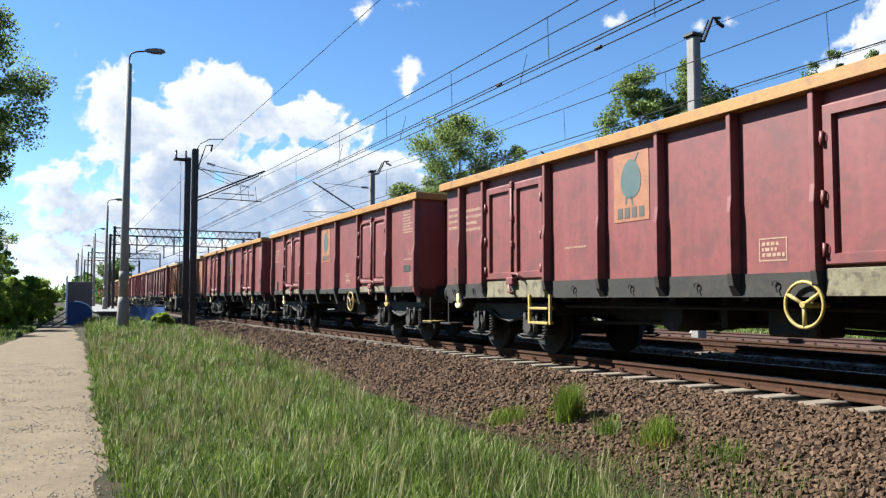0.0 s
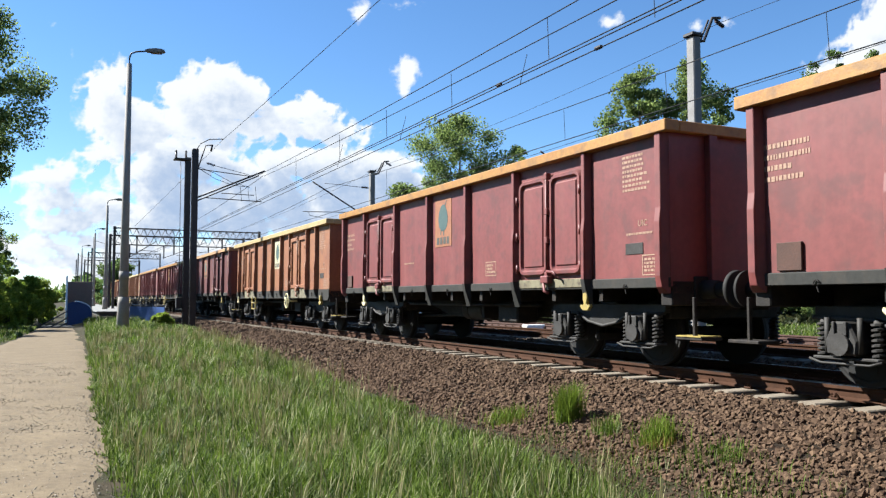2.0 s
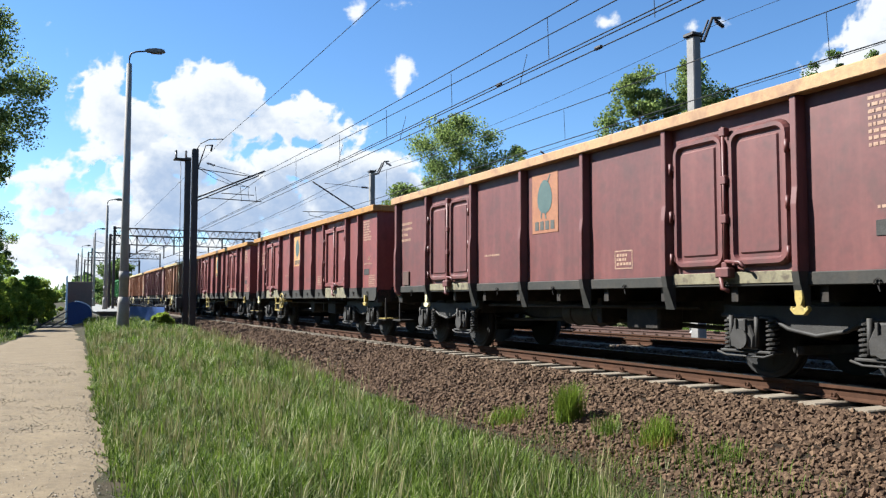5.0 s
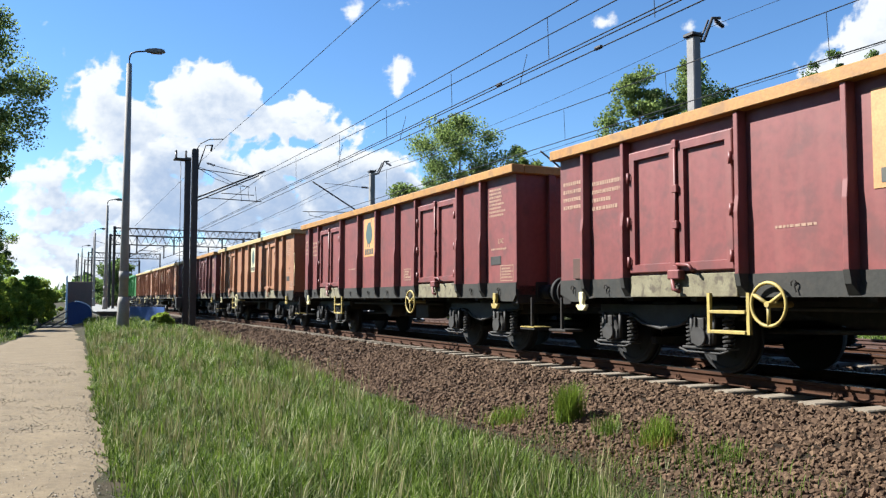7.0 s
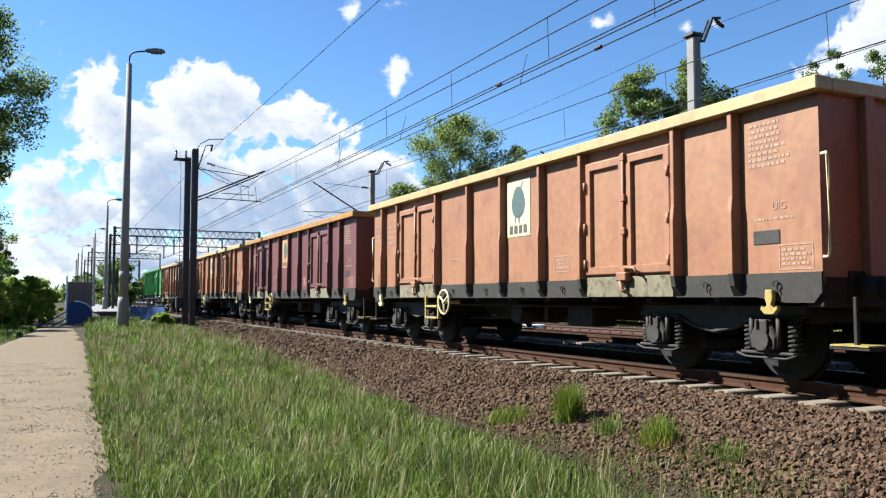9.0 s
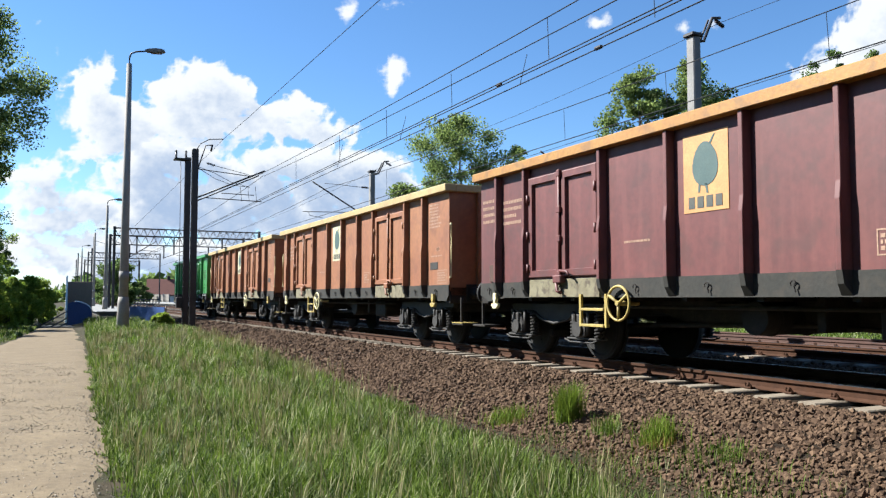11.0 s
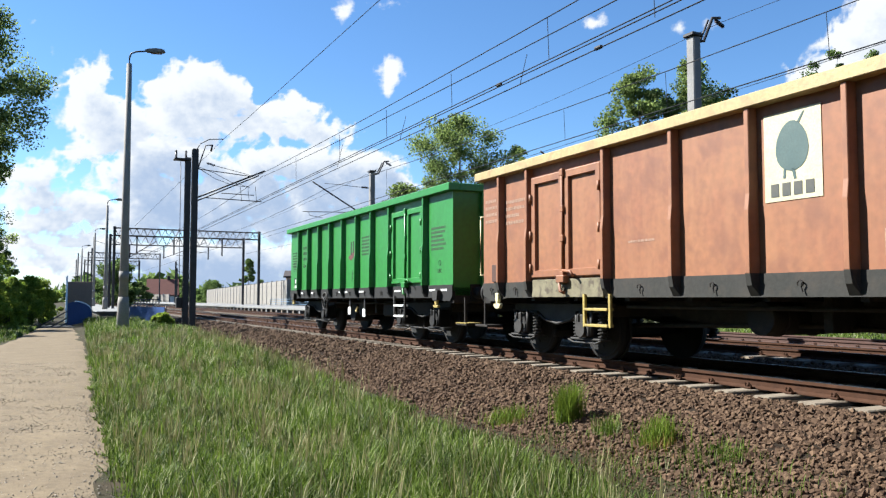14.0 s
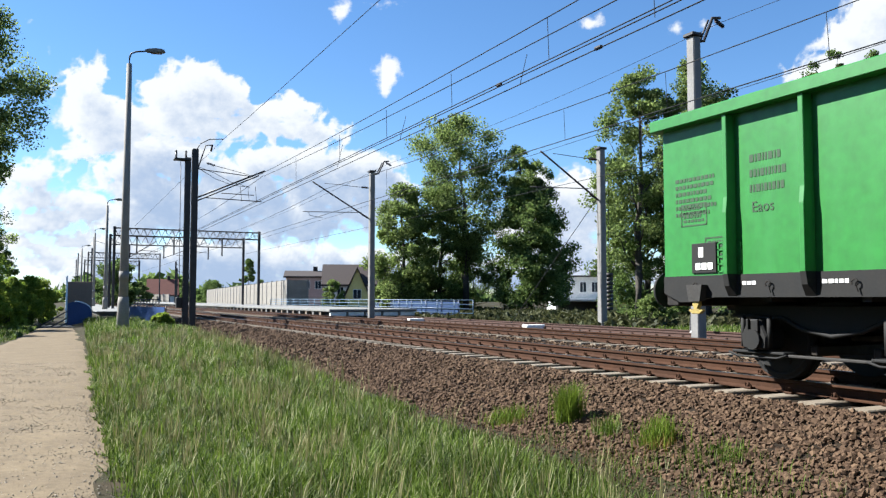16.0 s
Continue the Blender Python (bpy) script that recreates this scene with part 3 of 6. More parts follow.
HINGE, LATCH, RING, HOOK, LADDER, TREAD, HANDWHEEL = hinge_mesh(), latch_mesh(), ring_mesh(), hook_mesh(), ladder_mesh(), tread_mesh(), wheel_mesh()
SIDE_FRAME, HEADSTOCK, BRAKE_BEAM = side_frame_mesh(), headstock_mesh(), brake_beam_mesh()
WHEELSET, BOGIE, AXLEBOX, SPRING, BUFFER, TANK = wheelset_mesh(), bolster_mesh(), axle_box_mesh(), spring_mesh(), buffer_mesh(), cylinder_tank_mesh()
SIGN = leaf_sign()
STENCILS = [bars_mesh(8, 0.62, 0.035, 0.065, 1), bars_mesh(4, 0.66, 0.055, 0.12, 2, False, (0.018, 0.05)), bars_mesh(3, 0.30, 0.04, 0.06, 3, True), bars_mesh(1, 0.75, 0.03, 0.05, 4), bars_mesh(4, 0.36, 0.03, 0.05, 5, True), bars_mesh(6, 0.70, 0.045, 0.085, 6), bars_mesh(3, 0.62, 0.085, 0.17, 8, False, (0.02, 0.06))]
PARTS = {}


def cached(key, make):
    if key not in PARTS:
        PARTS[key] = make()
    return PARTS[key]


def side_wall_mesh(L):
    return mesh("side_wall", box(bmesh.new(), -XW, -XW + 0.05, -L, 0, 1.09, 3.10))


def end_wall_mesh():
    return mesh("end_wall", box(bmesh.new(), -XW + 0.05, XW - 0.05, -0.05, 0, 1.0, 3.10))


def end_post_mesh():
    return mesh("end_post", box(bmesh.new(), -0.07, 0.07, 0, 0.10, 1.0, 3.06, 0.01))


def floor_mesh(L):
    return mesh("floor", box(bmesh.new(), -XW + 0.05, XW - 0.05, -L + 0.05, -0.05, 1.10, 1.18))


def handrail_mesh():
    bm = bmesh.new()
    tube(bm, [(-XW + 0.02, 0, 2.42), (-XW - 0.01, 0.09, 2.42), (-XW - 0.01, 0.10, 2.36), (-XW - 0.01, 0.10, 1.42), (-XW - 0.01, 0.09, 1.36), (-XW + 0.02, 0, 1.36)], 0.016, 6)
    return mesh("handrail", bm)


def step_mesh():
    """A shunter's step that hangs from the beam at y = 0."""
    bm = bmesh.new()
    box(bm, -1.30, -1.25, 0.18, 0.22, 0.45, 0.95, 0.005)
    box(bm, -1.36, -1.02, 0.0, 0.46, 0.42, 0.46, 0.008)
    return mesh("step", bm)


def rim_mesh(L):
    bm = bmesh.new()
    for s in (-1, 1):
        box(bm, s * (XW - 0.10), s * XR, -L - 0.10, 0.10, 3.06, ZT, 0.012)
    for y in (-L - 0.10, -0.06):
        box(bm, -XW + 0.10, XW - 0.10, y, y + 0.16, 3.06, ZT - 0.004, 0.012)
    return mesh("rim", bm)


def underframe(w, L):
    """Beams, rods and boxes below the floor, each a part of the underframe."""
    frame_part = part("underframe", cached(("spine", L), lambda: mesh("underframe", box(bmesh.new(), -0.28, 0.28, -L + 0.02, -0.02, 0.96, 1.09, 0.01))), IRON, w, "oily dark underframe")

    def piece(name, make, m=None):
        part(name, cached((name, L), lambda: mesh(name, make())), IRON, frame_part, "", m)

    for s in (-1, 1):
        piece("sill_beam", lambda: box(bmesh.new(), -0.06, 0.06, -L + 0.02, -0.02, 0.78, 1.08, 0.01), pose(s * 0.345, 0, 0))
        piece("buffer_beam", lambda: box(bmesh.new(), -1.40, 1.40, -0.11, 0.11, 0.84, 1.17, 0.015), pose(0, -0.11 if s > 0 else -L + 0.11, 0))
        piece("truss", lambda: prism(bmesh.new(), [(-3.3, 0.80), (-4.2, 0.60), (-L + 4.2, 0.60), (-L + 3.3, 0.80)], "x", -0.04, 0.04), pose(s * 0.34, 0, 0))
        piece("pipe", lambda: tube(bmesh.new(), [(0, -3.6, 0.82), (0, -L + 3.6, 0.82)], 0.03, 6), pose(s * 1.05, 0, 0))
        piece("brake_rod", lambda: tube(bmesh.new(), [(0, -2.0, 0.50), (0, -L / 2, 0.62), (0, -L + 2.0, 0.50)], 0.035, 6), pose(s * 0.55, 0, 0))
    for d in np.arange(1.6, L - 1, 1.2):
        piece("crossbearer", lambda: box(bmesh.new(), -1.38, 1.38, -0.05, 0.05, 0.90, 1.08), pose(0, -d, 0))
    piece("valve_box", lambda: box(bmesh.new(), -0.55, 0.5, -L / 2 + 0.9, -L / 2 + 1.5, 0.58, 0.90, 0.03))
    piece("brake_box", lambda: box(bmesh.new(), -1.0, -0.55, -L / 2 - 1.9, -L / 2 - 1.2, 0.50, 0.88, 0.03))
    piece("brake_lever", lambda: box(bmesh.new(), -0.9, 0.9, -L / 2 - 0.5, -L / 2 - 0.38, 0.56, 0.95, 0.01))


def sill_mesh(L, shallow):
    """The dark edge beam: a strip that is deeper towards both ends."""
    bm = bmesh.new()
    if shallow:
        for s in (-1, 1):
            box(bm, s * (XW - 0.02), s * (XW + 0.03), -L, 0, 1.07, Z1, 0.01)
        return mesh("edge_beam", bm)
    for s in (-1, 1):
        prism(bm, [(0, Z1), (0, Z0 + 0.05), (-0.28, Z0 - 0.06), (-0.45, Z0 - 0.06), (-0.85, Z0), (-L + 0.85, Z0), (-L + 0.45, Z0 - 0.06), (-L + 0.10, Z0 - 0.06), (-L, Z0 + 0.05), (-L, Z1)], "x", s * (XW - 0.02), s * (XW + 0.018))
    return mesh("edge_beam", bm)


def writing(text, size, mat, parent, m, name="lettering"):
    """Built-in letters as a thin mesh."""
    cu = bpy.data.curves.new(name, "FONT")
    cu.body, cu.size, cu.extrude = text, size, 0.002
    tmp = bpy.data.objects.new(name, cu)
    me = bpy.data.meshes.new_from_object(tmp)
    bpy.data.objects.remove(tmp)
    me.materials.clear()
    return part(name, me, mat, parent, "", m)


SIDE = Matrix(((0, 0, -1, 0), (-1, 0, 0, 0), (0, 1, 0, 0), (0, 0, 0, 1)))   # letters on the wall that faces -x
WHEELSETS = []


def wagon(label, paint, rim, style, wheel_d, sign, sign_d, seed):
    lay = LAYOUT[style]
    L = lay["L"]
    green = style == "green"
    w = empty("freight_wagon", label, "freight wagon", "wagons of the train")
    for turn in (0, 180):
        back = pose(0, 0 if turn == 0 else -L, 0, 0, 0, turn)
        part("side_wall", cached(("side", L), lambda: side_wall_mesh(L)), paint, w, "", back)
        part("end_wall", cached("end", end_wall_mesh), paint, w, "", back)
        for x in (-0.75, 0.75):
            part("end_post", cached("endpost", end_post_mesh), paint, w, "", back @ pose(x, 0, 0))
        if not (green and turn == 0):
            part("step", cached("step", step_mesh), IRON, w, "shunter's step", back if turn == 0 else pose(0, -L - 0.46, 0))
        if turn:
            part("tread", box(bmesh.new(), -1.37, -1.03, -L - 0.45, -L - 0.02, 0.461, 0.475), YELLOW, w, "yellow step tread")
        if sign == "cream" and wheel_d != 8.4 or seed == 10:
            part("handrail", cached("handrail", handrail_mesh), PALE, w, "pale bent handrail", back if turn == 0 else pose(0, -L, 0) @ Matrix.Diagonal((1, -1, 1, 1)))
    part("floor", cached(("floor", L), lambda: floor_mesh(L)), IRON, w)
    part("rim", cached(("rim", L), lambda: rim_mesh(L)), rim, w, {RIM_ORANGE: "ochre painted top rim", RIM_YELLOW: "pale yellow painted top rim", RIM_DUST: "dusty ochre top rim"}.get(rim, ""))
    part("edge_beam", cached(("sill", L, style == "round"), lambda: sill_mesh(L, style == "round")), BLACK if green else SILL, w, "black edge beam" if green else "dusty black edge beam")
    underframe(w, L)
    pm = cached(("post", style), lambda: post_mesh(0.125 if style != "round" else 0.15, 0.97 if style != "round" else 0.80))
    fm = cached(("foot", style), lambda: foot_mesh(0.125 if style != "round" else 0.15, 0.97 if style != "round" else 0.80))
    cm = cached(("corner", style), lambda: post_mesh(lay["corner"] * 2, 1.0))
    for side in (0, 180):
        for d in lay["posts"]:
            post = part("post", pm, paint, w, "", pose(0, -d, 0, 0, 0, side))
            part("foot", fm, BLACK if green else SILL, post, "black painted foot")
        for d in ((lay["corner"], L - lay["corner"]) if style == "round" else ()):
            part("post", cm, paint, w, "", pose(0, -d, 0, 0, 0, side))
        for a, b in lay["doors"]:
            half = (b - a) / 2
            dm = cached(("door", style, round(half, 2)), lambda: door_mesh(half, style))
            for y in (-a - half, -b):
                leaf = part("door", dm, paint, w, "", pose(0, y if side == 0 else y + half, 0, 0, 0, side))
                hy = 0.03 if y == -b else half - 0.03
                for z in (1.42, 1.95, 2.55):
                    part("hinge", HINGE, paint, leaf, "", pose(0, hy, z))
            part("latch", LATCH, paint, w, "", pose(0, -(a + b) / 2, 0, 0, 0, side))
            bm = bmesh.new()
            box(bm, -XW - 0.045, -XW - 0.018, -b, -a, Z0 + 0.005 if style == "square" else 1.10, 1.235, 0.006)
            if not green:
                if side == 0:
                    part("door_sill", bm, WORN, w, "worn pale sill below the doors")
                else:
                    bm.free()
            else:
                bm.free()
    stops = sorted((0.0, L) + lay["posts"])
    for a, b in zip(stops, stops[1:]):
        part("lashing_ring", RING, IRON, w, "", pose(0.0 if not any(x < (a + b) / 2 < y for x, y in lay["doors"]) else -0.03, -(a + b) / 2, 0))
    for d in (0.62, L - 0.62) if style != "round" else (1.72, 10.99):
        if green:
            part("hook_bracket", cached("bracket", lambda: mesh("hook_bracket", prism(bmesh.new(), [(-0.13, 1.10), (0.13, 1.10), (0.09, 0.90), (-0.09, 0.90)], "x", -XW - 0.11, -XW - 0.02))), GEAR, w, "grey hook bracket", pose(0, -d, 0))
            part("tow_hook", HOOK, YELLOW, w, "yellow towing hook", pose(0, -d, 0.28) @ Matrix.Diagonal((1, 1, 0.62, 1)))
        else:
            part("tow_hook", HOOK, YELLOW if d > 5 else PALE, w, "painted towing hook", pose(0, -d, 0))
    # running gear
    for d in ((2.16, L - 2.16) if green else ((L - 9) / 2, (L + 9) / 2)):
        bog = part("bogie", BOGIE, IRON if not green else BLACK, w, "dusty cast steel bogie", pose(0, -d, 0))
        for turn in (0, 180):
            part("side_frame", SIDE_FRAME, GEAR if not green else BLACK, bog, "", pose(0, 0, 0, 0, 0, turn))
        if green:
            part("lower_bar", cached("lower_bar", lambda: mesh("lower_bar", box(bmesh.new(), -1.16, -1.08, -1.25, 1.25, 0.285, 0.315, 0.006))), GEAR, bog)
        for o in (-1, 1):
            part("headstock", HEADSTOCK, IRON, bog, "", pose(0, 1.30 * o, 0))
            part("brake_beam", BRAKE_BEAM, IRON, bog, "", pose(0, 0.38 * o, 0))
        for o in (-0.9, 0.9):
            for side in (0, 180):
                part("axle_box", AXLEBOX, GEAR if not green else BLACK, bog, "", pose(0, o, 0, 0, 0, side))
                for q in (() if green else (-0.31, 0.31)):
                    part("spring", SPRING, GEAR if not green else BLACK, bog, "", pose(-1.09 if side == 0 else 1.09, o + q, 0))
            ws = part("wheelset", WHEELSET, BLACK, w, "dark steel wheelset", pose(0, -d - o, 0.46))
            WHEELSETS.append((ws, -d - o))
    for y, turn in ((0, 0), (-L, 180)):
        for x in (-0.875, 0.875):
            part("buffer", BUFFER, BLACK, w, "black steel buffer", pose(x, y, 1.05, 0, 0, turn))
    part("air_tank", TANK, GEAR if style == "round" else IRON, w, "grey brake air tank", pose(-0.45, -L / 2 + 0.4, 0, 0, 0, 0 if style != "round" else 90))
    if style != "round":
        steps = part("ladder", LADDER, YELLOW if not green else GEAR, w, "painted step ladder", pose(0, -3.46 if not green else -9.4, 0))
        for z in (0.53, 0.76):
            part("tread", TREAD, YELLOW if not green else WHITE, steps, "", pose(0, 0, z))
    if wheel_d:
        part("handwheel", HANDWHEEL, (PALE if rim is RIM_YELLOW else YELLOW) if not green else GEAR, w, "painted brake handwheel", pose(-1.50, -wheel_d, 0.87, 0, 0, 0))
    # painted signs and writing
    if not green:
        s = part("logo_panel", SIGN[0], {"cream": CREAM, "amber": AMBER, "faded": FADED}[sign], w, "faded square sign with a leaf", pose(0, -sign_d, 2.46))
        part("leaf_shape", SIGN[1], TEAL, s)
        for k in range(4):
            part("lettering_bar", SIGN[2], SLATE, s, "", pose(0, 0.30 - 0.15 * k, 0))
        x = -XW - 0.003
        part("stencil", STENCILS[0], STENCIL, w, "", pose(x, -L + 0.93, 2.88))
        part("stencil", STENCILS[1], STENCIL, w, "", pose(x, -0.12 if style == "round" else -0.80, 2.62))
        if style != "round":
            part("stencil", STENCILS[1], STENCIL, w, "", pose(x, -0.08, 2.70, 0, 0, 0))
        part("stencil", STENCILS[3], STENCIL, w, "", pose(x, -4.10, 1.72))
        part("stencil", STENCILS[3], STENCIL, w, "", pose(x, -L + 0.86, 1.82))
        part("stencil", STENCILS[4], STENCIL, w, "", pose(x, -L + 0.50, 1.47))
        part("stencil", STENCILS[2], STENCIL, w, "", pose(x, -7.9, 1.55))
        writing("UIC", 0.12, STENCIL, w, Matrix.Translation((x, -L + 0.62, 1.90)) @ SIDE)
        bm = bmesh.new()
        box(bm, -0.006, 0, -0.36, 0, -0.15, 0, 0.002)
        part("number_plate", bm, GEAR, w, "small grey plate", pose(x, -L + 0.88, 1.68))
        bm = bmesh.new()
        box(bm, -0.035, 0, -0.32, 0, -0.30, 0, 0.004)
        # the brown here is the shade of a recess, not rust on the holder
        part("label_holder", bm, RUST, w, "steel label holder, recess shade in its brown colour", pose(x + 0.003, -0.36, 1.53))
    else:
        x = -XW - 0.003
        for n, (dd, z, m) in enumerate(((0.22, 2.42, 5), (1.42, 2.55, 6), (6.75, 2.50, 5), (10.95, 2.40, 5))):
            part("stencil", STENCILS[m], STENCIL_DARK, w, "", pose(x, -dd, z))
        for dd in (0.35, 6.05, 0.75):
            part("stencil", STENCILS[4], STENCIL_DARK, w, "", pose(x, -dd, 1.62 if dd != 0.35 else 2.05))
        writing("Eaos", 0.17, STENCIL_DARK, w, Matrix.Translation((x, -1.44, 1.90)) @ SIDE)
        writing("UIC", 0.12, STENCIL_DARK, w, Matrix.Translation((x, -11.25, 1.46)) @ SIDE)
        bm = bmesh.new()
        hoop(bm, (0, 0, 0), 0.05, 0.007, "x", 20, 4)
        part("round_mark", bm, STENCIL_DARK, w, "dark round mark", pose(x, -11.36, 1.66))
        for dd, ww in ((1.30, 0.25), (2.35, 0.3), (5.0, 0.9), (6.3, 0.9), (9.0, 0.5), (10.9, 0.35), (11.45, 0.4)):
            part("stencil", bars_mesh(1, ww, 0.04, 0.1, int(dd * 10), False, (0.03, 0.06)), WHITE, w, "white lettering bars", pose(-XW - 0.021, -dd, 1.13))
        plate = part("label_holder", box(bmesh.new(), -0.02, 0, -0.40, 0, -0.36, 0, 0.004), BLACK, w, "black label plate", pose(x + 0.003, -0.50, 1.60))
        part("symbol", box(bmesh.new(), -0.004, 0, -0.20, -0.12, -0.05, -0.17), WHITE, plate, "", pose(-0.022, 0, 0))
        for k in range(3):
            part("symbol", box(bmesh.new(), -0.004, 0, -0.15 - 0.1 * k, -0.07 - 0.1 * k, -0.32, -0.24), WHITE, plate, "", pose(-0.022, 0, 0))
        grid = bmesh.new()
        for k in range(5):
            box(grid, -0.012, 0, -0.36, 0, -0.36 + k * 0.085, -0.34 + k * 0.085)
            box(grid, -0.012, 0, -0.02 - k * 0.085, -k * 0.085, -0.36, 0)
        part("mesh_cover", grid, paint, w, "green wire mesh cover", pose(x, -0.92, 1.60))
        # the owner's mark: three plain uprights standing on a slanted bar
        for k, (dd, hh, ww) in enumerate(((5.92, 0.34, 0.07), (6.10, 0.30, 0.07), (6.26, 0.27, 0.07))):
            part("mark_upright", box(bmesh.new(), -0.004, 0, -ww, 0, 0, hh), GEAR, w, "grey upright of the owner's mark", pose(x, -dd, 2.08 + 0.05 * k))
        part("mark_bar", prism(bmesh.new(), [(-5.72, 2.02), (-5.95, 1.93), (-6.48, 2.17), (-6.28, 2.22)], "x", x - 0.003, x + 0.001), MAROON, w, "maroon slanted bar of the owner's mark")
        for dd, zz in ((5.75, 0.62), (6.85, 0.58)):
            card = part("hanger", box(bmesh.new(), -0.02, 0.02, -0.03, 0.03, zz, 1.0), STEEL, w, "", pose(-1.36, -dd, 0))
            part("card", box(bmesh.new(), -0.035, -0.021, -0.09, 0.09, zz - 0.10, zz + 0.10, 0.003), WHITE, card, "white tin card")
        drum = part("brake_drum", tube(bmesh.new(), [(-0.95, -4.8, 0.62), (-0.90, -4.8, 0.62), (-0.45, -4.8, 0.62), (-0.40, -4.8, 0.62)], 0.29, 20), BLACK, w, "black brake drum")
        part("band", hoop(bmesh.new(), (-0.70, -4.8, 0.62), 0.292, 0.014, "x", 24, 5), IRON, drum)
        part("valve_handle", tube(bmesh.new(), [(-1.40, -6.45, 0.72), (-1.46, -6.45, 0.62), (-1.46, -6.56, 0.60)], 0.022, 8), YELLOW, w, "yellow valve handle")
    for ob in w.children:
        if ob.name.startswith("stencil"):
            ob["kind"] = "stuff"
    return w


SPECS = (
    ("open freight wagon, dusty red paint with ochre top rim", RED, RIM_ORANGE, "square", 8.5, "faded", 5.68),
    ("open freight wagon, dusty red paint with rounded doors", RED, RIM_ORANGE, "round", 8.5, "faded", 6.1),
    ("open freight wagon, dusty red paint with rounded doors", RED, RIM_ORANGE, "round", 0, "faded", 6.1),
    ("open freight wagon, rusty orange paint with pale yellow rim", RUSTY, RIM_YELLOW, "square", 8.4, "cream", 6.83),
    ("open freight wagon, dull red paint with rounded doors", MAROON, RIM_DUST, "round", 0, "faded", 6.1),
    ("open freight wagon, dusty red paint with ochre top rim", RED, RIM_ORANGE, "square", 4.05, "amber", 5.65),
    ("open freight wagon, dusty red paint with ochre top rim", RED, RIM_ORANGE, "square", 8.4, "amber", 5.65),
    ("open freight wagon, faded orange paint with pale yellow rim", ORANGE, RIM_YELLOW, "square", 4.05, "cream", 6.78),
    ("open freight wagon, dark maroon paint with ochre top rim", MAROON, RIM_ORANGE, "square", 4.05, "amber", 5.65),
    ("open freight wagon, rusty orange paint with pale yellow rim", RUSTY, RIM_YELLOW, "square", 4.1, "cream", 5.7),
    ("open freight wagon, rusty orange paint with pale yellow rim", RUSTY, RIM_YELLOW, "square", 8.4, "cream", 6.83),
    ("last open freight wagon, fresh bright green paint", GREEN, GREEN, "green", 3.96, "", 0),
)
WAGONS = [wagon(*s, i) for i, s in enumerate(SPECS)]


# ================= clouds, a backdrop far behind the rest =================
def cloud_material():
    m = bpy.data.materials.new("cloud_vapour")
    m.use_nodes = True
    N, L = m.node_tree.nodes, m.node_tree.links
    N.remove(N["Principled BSDF"])

    def attr(name):
        a = N.new("ShaderNodeAttribute")
        a.attribute_name = name
        return a.outputs["Fac"]

    def calc(op, a, b):
        x = N.new("ShaderNodeMath")
        x.operation = op
        for s, v in zip(x.inputs, (a, b)):
            if isinstance(v, (int, float)):
                s.default_value = v
            else:
                L.new(v, s)
        return x.outputs[0]

    def span(f, a, b, c=0.0, d=1.0):
        x = N.new("ShaderNodeMapRange")
        x.interpolation_type = "SMOOTHSTEP"
        for s, v in zip(x.inputs[1:5], (a, b, c, d)):
            s.default_value = v
        L.new(f, x.inputs[0])
        return x.outputs[0]

    uv = N.new("ShaderNodeUVMap")
    uv.uv_map = "degrees"

    def billow(s, detail, rough):
        n = N.new("ShaderNodeTexNoise")
        n.inputs["Scale"].default_value, n.inputs["Detail"].default_value, n.inputs["Roughness"].default_value = s, detail, rough
        L.new(uv.outputs[0], n.inputs["Vector"])
        return n.outputs["Fac"]

    thick = calc("ADD", attr("puff_depth"), calc("MULTIPLY", calc("SUBTRACT", billow(2.6, 6, 0.62), 0.5), 0.5))
    alpha = span(thick, -0.10, 0.42)
    grey = span(calc("ADD", attr("puff_shade"), calc("MULTIPLY", calc("SUBTRACT", billow(0.8, 6, 0.62), 0.5), 0.8)), 0.10, 1.0)
    mix = N.new("ShaderNodeMix")
    mix.data_type = "RGBA"
    L.new(grey, mix.inputs[0])
    mix.inputs[6].default_value, mix.inputs[7].default_value = (1.0, 1.0, 1.0, 1), (0.45, 0.56, 0.75, 1)
    em = N.new("ShaderNodeEmission")
    em.inputs[1].default_value = CLOUD_GLOW
    L.new(mix.outputs[2], em.inputs[0])
    tr = N.new("ShaderNodeBsdfTransparent")
    mx = N.new("ShaderNodeMixShader")
    L.new(alpha, mx.inputs[0])
    L.new(tr.outputs[0], mx.inputs[1])
    L.new(em.outputs[0], mx.inputs[2])
    L.new(mx.outputs[0], N["Material Output"].inputs[0])
    return m


# clouds glow by themselves; white and grey stand for sunlit and shaded vapour
CLOUD_GLOW = 0.30
CLOUD = cloud_material()
CLOUDS = []


def lattice(a, e, seed):
    """Smooth random values between 0 and 1, one cell to the unit."""
    table = np.random.default_rng(seed).uniform(0, 1, (64, 64))
    i, j = np.floor(a).astype(int), np.floor(e).astype(int)
    u, v = a - i, e - j
    u, v = u * u * (3 - 2 * u), v * v * (3 - 2 * v)
    i, j, i2, j2 = i % 64, j % 64, (i + 1) % 64, (j + 1) % 64
    return (table[i, j] * (1 - u) + table[i2, j] * u) * (1 - v) + (table[i, j2] * (1 - u) + table[i2, j2] * u) * v


